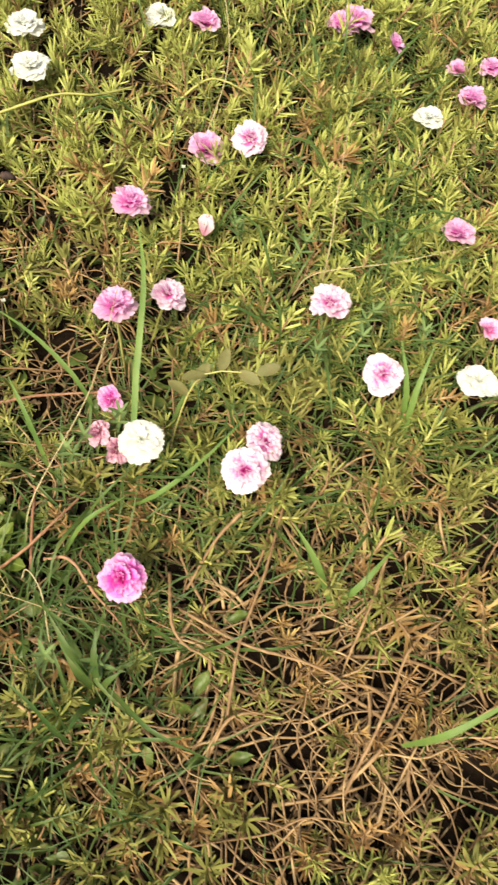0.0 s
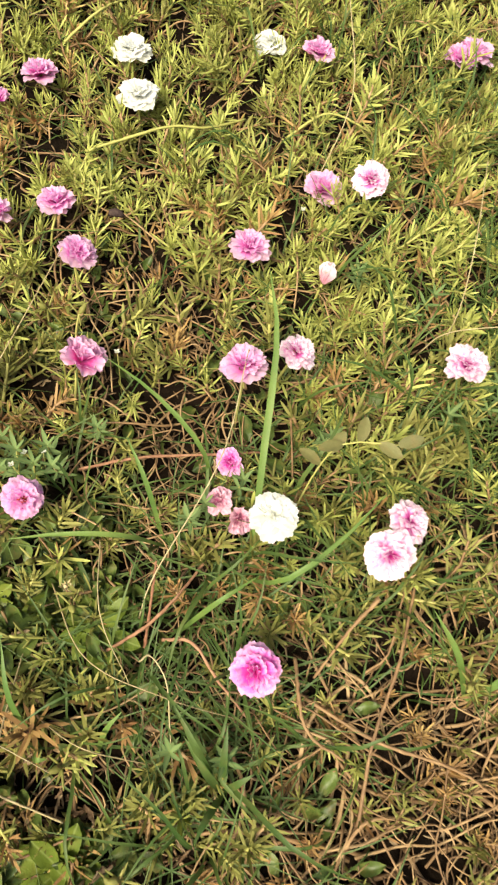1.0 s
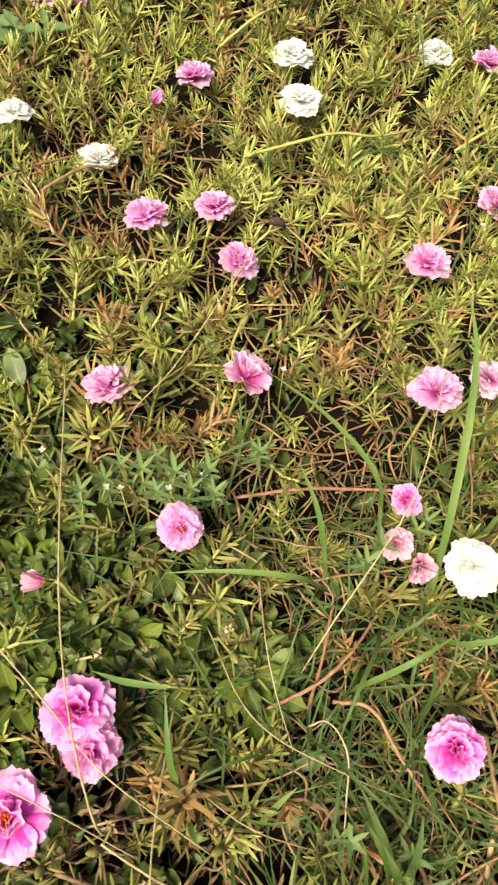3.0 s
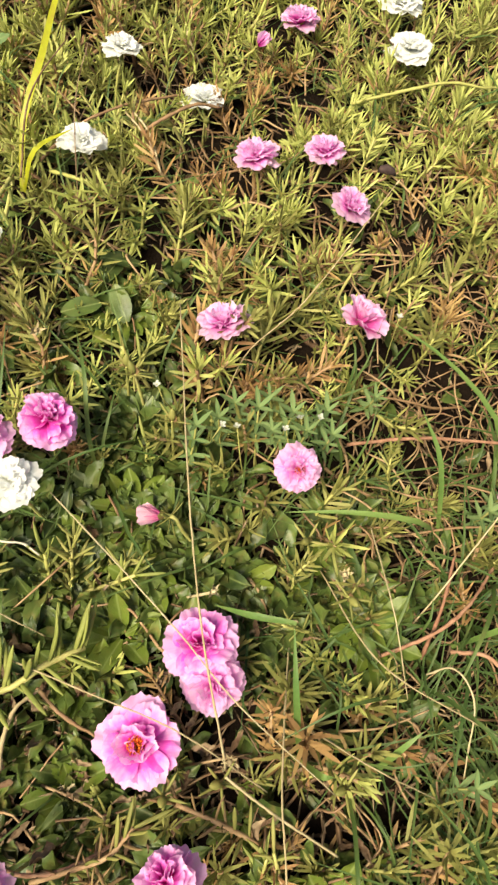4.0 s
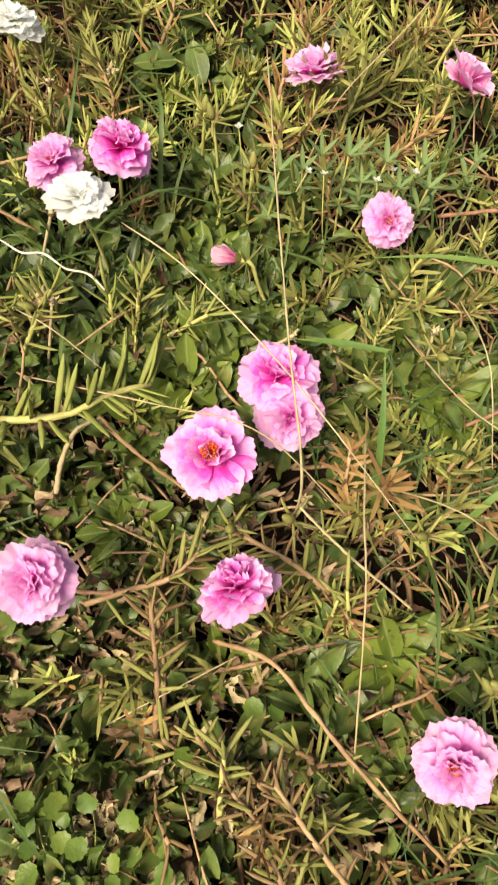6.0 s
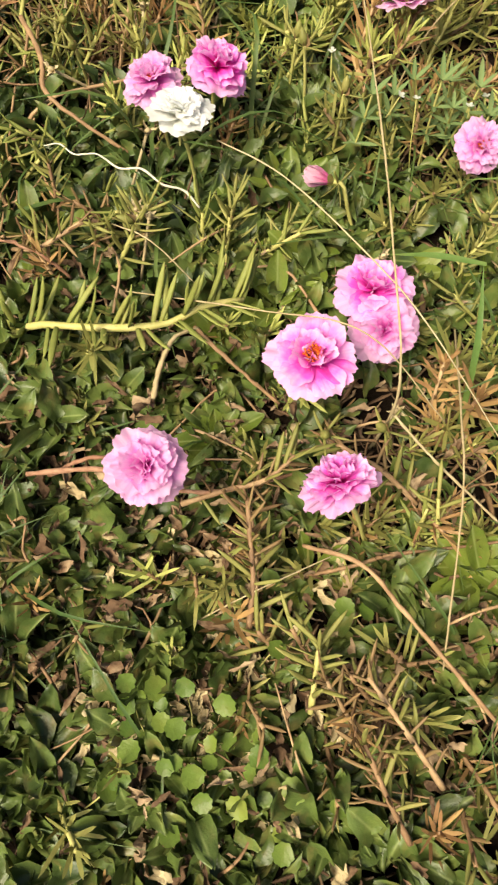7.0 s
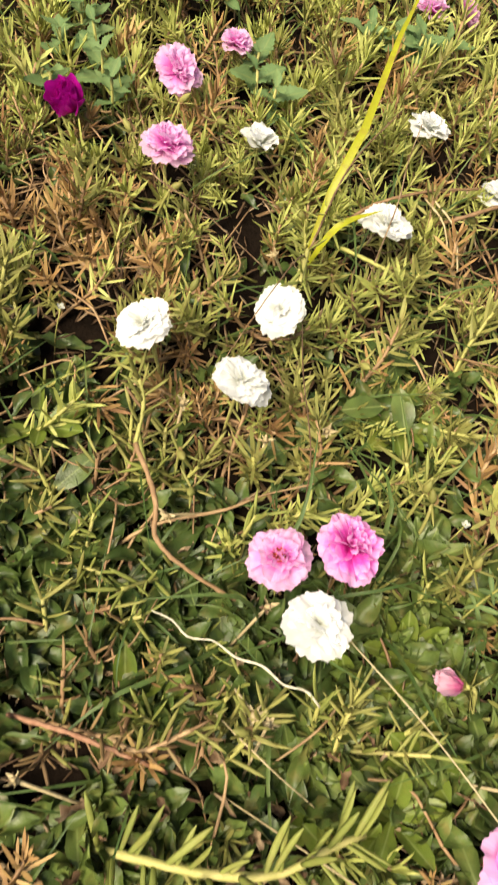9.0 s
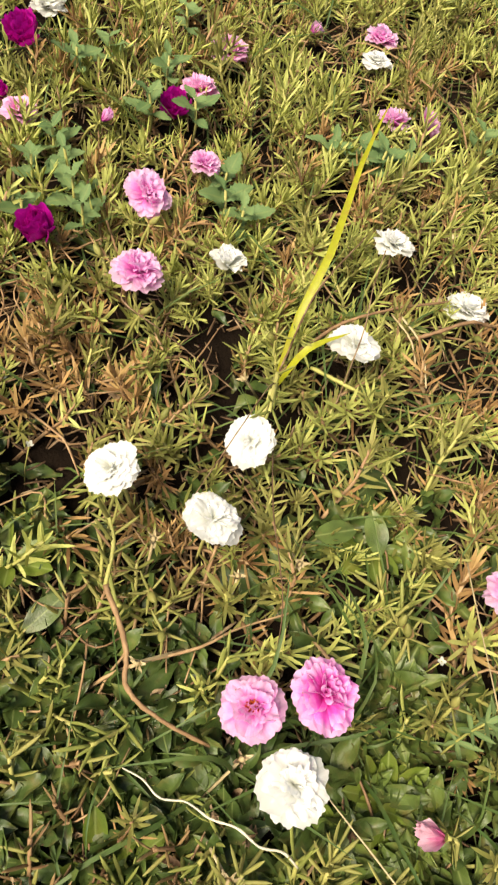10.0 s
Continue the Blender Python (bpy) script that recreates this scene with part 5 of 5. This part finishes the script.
for x, y in ((0.050, -0.092), (0.060, -0.091), (-0.031, -0.155), (-0.018, -0.153), (-0.006, -0.148), (-0.004, -0.165), (0.013, -0.149), (0.034, -0.164), (0.010, -0.180), (0.017, -0.188), (0.032, -0.185), (-0.022, -0.197), (-0.019, -0.180), (-0.019, -0.191), (0.072, -0.171), (0.052, -0.171), (0.082, -0.146), (0.027, -0.120), (0.009, -0.204), (0.055, -0.195)):
    creeper(x, y, 0.024, cr.uniform(0.75, 0.98))
for i in range(7):
    x, y = cr.normal(0.010, 0.035), cr.normal(-0.178, 0.025)
    for k in range(3):
        creeper(x + 0.0085 * math.cos(2.1 * k + i), y + 0.0085 * math.sin(2.1 * k + i), cr.uniform(0.015, 0.023), cr.uniform(0.5, 0.8))

SAW = (0.25, 0.52, 0.42, 0.80, 0.64, 1.0, 0.78, 1.0, 0.74, 0.86, 0.58, 0.64, 0.36, 0.32, 0.06)
DOWNY = [mesh_of("leaf", *sheet(0.025, 0.0150, SAW, 0.05 + 0.1 * k, 0.25, 0.06, 5, 0.15, k), mint_leaf) for k in range(3)]


def downy_weed(x, y, z):
    g = ground_z(x, y)
    t = thing("downy_weed", pose(x, y, g, 0, 0, cr.uniform(0, 360)), "downy grey-green weed with toothed oval leaves in the mat", "weed", "downy weeds")
    part("stem", mesh_of("stem", *tube([(0, 0, -0.002), (0.002, 0.001, 0.5 * (z - g)), (0, 0, z - g)], 0.0011, 6), stem_lime), t)
    for i in range(6):
        a, up = (i % 2) * math.pi + (i // 2) * 1.45 + cr.normal(0, 0.15), radians(cr.uniform(5, 35))
        part("leaf", DOWNY[int(cr.integers(3))], t, aimed((0, 0, (z - g) * (1.0 - 0.2 * (i // 2))), (math.cos(a) * math.cos(up), math.sin(a) * math.cos(up), math.sin(up)), cr.normal(0, 0.2), cr.uniform(0.6, 1.1) * (1 if i > 1 else 0.6)))


for x, y in ((-0.441, 0.581), (-0.380, 0.530), (-0.385, 0.416), (-0.407, 0.383), (-0.293, 0.485), (-0.385, 0.578), (-0.266, 0.453), (-0.201, 0.567), (-0.120, 0.647), (-0.421, 0.421), (-0.454, 0.549), (-0.403, 0.652), (-0.23, 0.56), (-0.21, 0.58), (-0.286, 0.465), (-0.189, 0.572), (-0.405, 0.440), (-0.345, 0.541), (-0.368, 0.398), (-0.171, 0.590), (-0.427, 0.461)):
    downy_weed(x, y, cr.uniform(0.034, 0.046))

BIG = [mesh_of("leaf", *sheet(0.028, 0.015, (0.3, 0.7, 0.95, 1.0, 0.92, 0.7, 0.15), 0.1, 0.15, 0.05, 5, 0.1, k), weed_leaf) for k in range(2)]
FRESH = [mesh_of("leaf", *sheet(0.030, 0.0125, (0.25, 0.55, 0.9, 1.0, 0.95, 0.75, 0.15), 0.1 + 0.1 * k, 0.35, 0.07, 5, 0.15, k), fresh_leaf) for k in range(3)]


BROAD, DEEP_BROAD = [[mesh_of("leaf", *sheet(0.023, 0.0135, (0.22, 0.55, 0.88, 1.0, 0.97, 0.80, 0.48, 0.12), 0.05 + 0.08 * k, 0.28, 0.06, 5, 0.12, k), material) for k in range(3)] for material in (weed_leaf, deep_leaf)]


def rosette(x, y, leaves, size, kinds=FRESH, label="fresh green broad-leaved weed rosette with oblong leaves on the soil"):
    t = thing("broadleaf_weed", pose(x, y, ground_z(x, y) + 0.004, 0, 0, cr.uniform(0, 360)) @ Matrix.Scale(size, 4), label, "weed", "broad-leaved weeds")
    for i in range(leaves):
        a, up = i * 2.4 + cr.normal(0, 0.25), radians(cr.uniform(8, 40))
        part("leaf", kinds[i % 3], t, aimed((0.002 * math.cos(a), 0.002 * math.sin(a), 0.003 + 0.001 * i), (math.cos(a) * math.cos(up), math.sin(a) * math.cos(up), math.sin(up)), cr.normal(0, 0.3), cr.uniform(0.75, 1.15)))


for x, y, leaves, size in ((0.112, 0.088, 9, 1.0), (0.095, 0.108, 6, 0.9), (0.112, -0.055, 9, 1.0), (0.128, -0.050, 6, 0.9), (-0.035, -0.030, 8, 0.85), (-0.030, 0.052, 9, 0.9), (-0.022, 0.082, 6, 0.9), (0.033, -0.080, 5, 0.8), (-0.047, 0.024, 7, 0.85)):
    rosette(x, y, leaves, size)
for x, y in ((-0.028, 0.089), (-0.066, 0.098), (-0.045, 0.131), (0.029, 0.098), (-0.061, 0.043), (-0.042, 0.026), (-0.031, -0.034), (0.103, 0.091), (0.079, 0.109), (-0.174, 0.048), (-0.158, 0.054), (-0.051, 0.128), (-0.031, 0.125), (-0.289, 0.162), (0.059, -0.025), (0.103, -0.051), (0.115, -0.078), (-0.097, 0.262), (-0.079, 0.285)):
    rosette(x, y, int(cr.integers(5, 8)), cr.uniform(0.75, 0.95))
for x, y in ((-0.172, 0.046), (-0.157, 0.055), (-0.092, 0.055), (-0.089, 0.068), (-0.252, 0.104), (-0.212, 0.07), (-0.162, 0.101), (-0.165, 0.074), (-0.045, 0.137), (-0.037, 0.123), (-0.02, 0.097), (0.002, 0.094), (-0.065, 0.191), (-0.116, 0.084), (-0.126, 0.047), (-0.178, 0.085), (-0.223, 0.08), (-0.035, 0.075), (-0.138, 0.09), (-0.188, 0.063), (-0.055, 0.083), (-0.174, 0.12), (0.114, 0.109), (0.103, 0.092)):
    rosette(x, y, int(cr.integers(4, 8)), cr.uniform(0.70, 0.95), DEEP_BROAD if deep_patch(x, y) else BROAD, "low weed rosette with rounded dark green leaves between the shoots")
for x, y, z in ((-0.118, 0.279, 0.012), (-0.094, 0.302, 0.014), (-0.090, 0.255, 0.010), (-0.110, 0.262, 0.016), (-0.30, 0.12, 0.010), (-0.26, 0.13, 0.010)):
    t = thing("ground_leaf", pose(x, y, z, cr.normal(0, 10), cr.normal(-8, 8), cr.uniform(0, 360)), "broad smooth dark green weed leaf among the shoots", "leaf", "broad single leaves")
    part("blade", BIG[int(cr.integers(2))], t)
    part("petiole", mesh_of("petiole", *tube([(0.001, 0, 0), (-0.006, 0, -0.004), (-0.010, 0, ground_z(x, y) - z - 0.004)], 0.0007, 5), stem_lime), t)

FINE = mesh_of("leaf", *sheet(0.0125, 0.0028, (0.5, 0.9, 1.0, 0.7, 0.1), 0.1, 0.3, 0.0, 3), mint_leaf)


def whorl_weed(x, y, top):
    g = ground_z(x, y)
    a = cr.uniform(0, 6.28)
    foot = (0.02 * math.cos(a), 0.02 * math.sin(a), -0.002)
    t = thing("whorled_weed", pose(x, y, g), "bluish-green weed with whorls of narrow leaves", "weed", "whorled weeds")
    p = smooth_line([foot, (0.3 * foot[0], 0.3 * foot[1], 0.5 * (top - g)), (0, 0, top - g)], 8)
    part("stem", mesh_of("stem", *tube(p, 0.0007, 5), stem_lime), t)
    for w, k in enumerate((3, 5, 7)):
        for i in range(5):
            b, up = i * 1.257 + w, radians(10 + 14 * w)
            part("leaf", FINE, t, aimed(p[k], (math.cos(b) * math.cos(up), math.sin(b) * math.cos(up), math.sin(up)), 0, cr.uniform(0.75, 1.2)))


for x, y in ((-0.008, 0.189), (0.015, 0.196), (0.036, 0.198), (0.056, 0.204), (-0.019, 0.177), (0.085, 0.227), (0.257, 0.242), (0.271, 0.396), (0.333, 0.378), (0.393, 0.312), (0.437, 0.301), (0.384, 0.289), (0.414, 0.385), (0.346, 0.274), (0.169, 0.019), (0.203, 0.018), (0.17, 0.18), (0.195, 0.20), (0.02, 0.21), (0.16, 0.165), (0.026, 0.186), (0.047, 0.193), (0.000, 0.199), (0.062, 0.190)):
    whorl_weed(x, y, cr.uniform(0.035, 0.05))

# ---- seed buds, husks ----
BUD = mesh_of("bud", *tube([(0, 0, 0), (0.0022, 0, 0), (0.005, 0, 0), (0.0078, 0, 0), (0.0098, 0, 0)], (0.0010, 0.0021, 0.0025, 0.0016, 0.0003), 8), one_olive)
SCALE = mesh_of("sepal", *sheet(0.0075, 0.0050, (0.5, 1.0, 0.8, 0.4, 0.05), 0.15, 0.7, 0.0, 3), one_russet)


def seed_bud(x, y, z):
    g = ground_z(x, y)
    a, up = cr.uniform(0, 6.28), radians(cr.uniform(20, 70))
    way = Vector((math.cos(a) * math.cos(up), math.sin(a) * math.cos(up), math.sin(up)))
    t = thing("seed_bud", Matrix.Translation((x, y, z)), "plump pale green moss rose seed bud on its shoot", "bud", "seed buds")
    part("bud", BUD, t, aimed((0, 0, 0), way))
    part("sepal", SCALE, t, aimed(way * -0.001, way + Vector((0.2, 0.2, 0.1)), 0.5))
    part("stem", mesh_of("stem", *tube(smooth_line([(-0.012 * math.cos(a), -0.012 * math.sin(a), g - z - 0.002), (-0.006 * math.cos(a), -0.006 * math.sin(a), 0.4 * (g - z)), (0, 0, 0)], 6), 0.0011, 5), stem_lime), t)
    for i in range(5):
        b = i * 1.257
        part("leaf", NEEDLE["olive"][i % 4], t, aimed((0, 0, -0.001), (math.cos(b), math.sin(b), cr.uniform(0.0, 0.6)), 0, 0.75))


for x, y in ((-0.035, 0.180), (0.061, 0.126), (-0.073, 0.209), (0.043, -0.008), (0.105, 0.004), (0.148, -0.056), (0.016, -0.020), (-0.113, 0.057), (0.029, 0.320), (0.054, 0.319), (-0.205, 0.170), (-0.336, 0.366), (-0.291, 0.407), (-0.245, 0.268), (-0.118, 0.562), (-0.100, 0.414), (-0.078, 0.426), (-0.133, 0.270), (-0.067, 0.205), (-0.321, 0.409), (0.150, -0.052)):
    seed_bud(x, y, 0.036)
for i in range(7):
    x, y = cr.uniform(-0.35, 0.45), cr.uniform(0.0, 0.6)
    seed_bud(x, y, cr.uniform(0.030, 0.040))

SCALY = mesh_of("scale", *sheet(0.0062, 0.0022, (0.5, 1.0, 0.85, 0.5, 0.05), 0.25, 0.5, 0.3, 3), straw_one)
CORE = mesh_of("core", *tube([(0, 0, 0), (0, 0, 0.0015), (0, 0, 0.0034), (0, 0, 0.0048)], (0.0008, 0.0017, 0.0015, 0.0004), 7), straw_one)


def dry_calyx(x, y, z):
    """The opened dry star that a fallen flower leaves."""
    g = ground_z(x, y)
    t = thing("dry_calyx", pose(x, y, z, cr.normal(0, 20), cr.normal(0, 20), cr.uniform(0, 360)), "pale dry star-shaped calyx of a fallen flower", "dry calyx", "dry calyxes")
    part("core", CORE, t)
    for i in range(7):
        a, up = i * 0.9 + cr.normal(0, 0.15), radians(cr.uniform(5, 55))
        part("scale", SCALY, t, aimed((0, 0, 0.0008), (math.cos(a) * math.cos(up), math.sin(a) * math.cos(up), math.sin(up)), 0, cr.uniform(0.75, 1.2)))
    part("stem", mesh_of("stem", *tube([(0.004, 0.002, g - z - 0.002), (0.002, 0.001, 0.5 * (g - z)), (0, 0, 0.001)], 0.0009, 5), straw_one), t)


for x, y in ((-0.194, 0.136), (-0.210, 0.320), (-0.216, 0.197), (-0.165, 0.197), (-0.137, 0.220), (0.014, 0.084), (0.086, 0.111), (-0.198, -0.002), (-0.107, 0.062), (-0.114, 0.511), (-0.116, 0.066), (0.045, 0.002), (-0.129, 0.113)):
    dry_calyx(x, y, 0.034)

WHITE_TIP = mesh_of("petal", *sheet(0.0026, 0.0020, (0.4, 0.9, 1.0, 0.5), 0.1, 0.2, 0.0, 3), PETAL["white"])
for x, y in ((0.005, 0.182), (0.034, 0.188), (0.053, 0.201), (0.090, 0.286), (-0.049, 0.197), (-0.004, 0.181), (0.041, 0.198), (-0.302, 0.216), (0.219, 0.443)):
    g = ground_z(x, y)
    t = thing("tiny_weed_flower", pose(x, y, 0.045, cr.normal(0, 15), cr.normal(0, 15), cr.uniform(0, 360)), "tiny white four-petalled weed flower on a thread stem", "flower", "tiny weed flowers")
    for i in range(4):
        part("petal", WHITE_TIP, t, aimed((0, 0, 0), (math.cos(1.57 * i), math.sin(1.57 * i), 0.35)))
    part("stem", mesh_of("stem", *tube([(0.006, 0.003, g - 0.047), (0.002, 0.001, 0.5 * (g - 0.045)), (0, 0, 0.0003)], 0.0004, 4), stem_lime), t)

HUSK = [mesh_of("husk", *sheet(0.016, 0.0065, (0.3, 0.7, 1.0, 0.6, 0.8, 0.4), 0.25, f, 0.55, 7, 0.3, 2.0 * k), dead_one) for k, f in enumerate((1.6, 1.1, 2.0))]
for i in range(110):
    x, y = (-0.050 + cr.normal(0, 0.07), -0.08 + cr.normal(0, 0.08)) if i else (-0.069, -0.027)
    if i == 0 or weedy(x, y) > 0.4:
        m = pose(x, y, 0.026 if i == 0 else ground_z(x, y) + cr.uniform(0.006, 0.016), cr.normal(0, 35), cr.normal(0, 25), cr.uniform(0, 360)) @ Matrix.Scale(1.0 if i == 0 else cr.uniform(0.5, 1.1), 4)
        ob = tagged(new("dry_leaf", HUSK[i % 3]), "curled pale brown dead leaf on the weeds", "dead leaf", "dead leaves")
        ob.matrix_world = m
stalk("dry_twig", [(-0.061, 0.014, 0.030), (-0.069, 0.002, 0.036), (-0.070, -0.015, 0.034), (-0.069, -0.028, 0.026)], 0.0009, 0.0014, straw_one, "tan dry twig ending in a husk", "twig", 12)
tagged(new("withered_bud", mesh_of("withered_bud", *tube([(0.058, 0.421, 0.030), (0.060, 0.421, 0.033), (0.064, 0.421, 0.034), (0.068, 0.421, 0.033), (0.071, 0.421, 0.030)], (0.001, 0.003, 0.0038, 0.003, 0.001), 9), dark_husk)), "dark withered flower ball in the mat", "withered flower")

# olive spray of small oval leaves, and a few thin dark stalks
OVAL = [mesh_of("leaf", *sheet(0.018, 0.0095, (0.35, 0.85, 1.0, 0.85, 0.25), 0.1 * k, 0.2, 0.04, 5, 0.05, k), spray_leaf) for k in range(2)]
spray = thing("leaf_spray", Matrix.Translation((0.262, 0.214, 0.0)), "thin stem with paired oval olive leaves", "weed")
p = smooth_line([(-0.03, -0.04, -0.006), (-0.02, -0.01, 0.05), (-0.004, 0.008, 0.078), (0.034, 0.012, 0.080)], 10)
part("stem", mesh_of("stem", *tube(p, 0.0007, 5), stem_lime), spray)
for k, (i, a) in enumerate(((4, 150), (5, 60), (6, 200), (7, 80), (8, 330), (9, 20))):
    part("leaf", OVAL[k % 2], spray, aimed(p[i], (math.cos(radians(a)), math.sin(radians(a)), 0.15), 0.2, 1.0))
stalk("dry_stalk", [(-0.310, 0.345, 0.040), (-0.300, 0.330, 0.046), (-0.262, 0.318, 0.048), (-0.215, 0.312, 0.030)], 0.00055, 0.0004, dead_one, "thin curved dark dry stalk over the mat", "stalk")
stalk("dry_stalk", [(-0.190, 0.330, 0.030), (-0.192, 0.300, 0.066), (-0.196, 0.262, 0.074), (-0.205, 0.225, 0.050)], 0.0005, 0.0003, dead_one, "thin curved dark dry stalk over the mat", "stalk")
stalk("dry_stalk", [(-0.150, 0.335, 0.020), (-0.153, 0.362, 0.070), (-0.158, 0.390, 0.080), (-0.160, 0.420, 0.085)], 0.0005, 0.0003, dead_one, "thin curved dark dry stalk over the mat", "stalk")
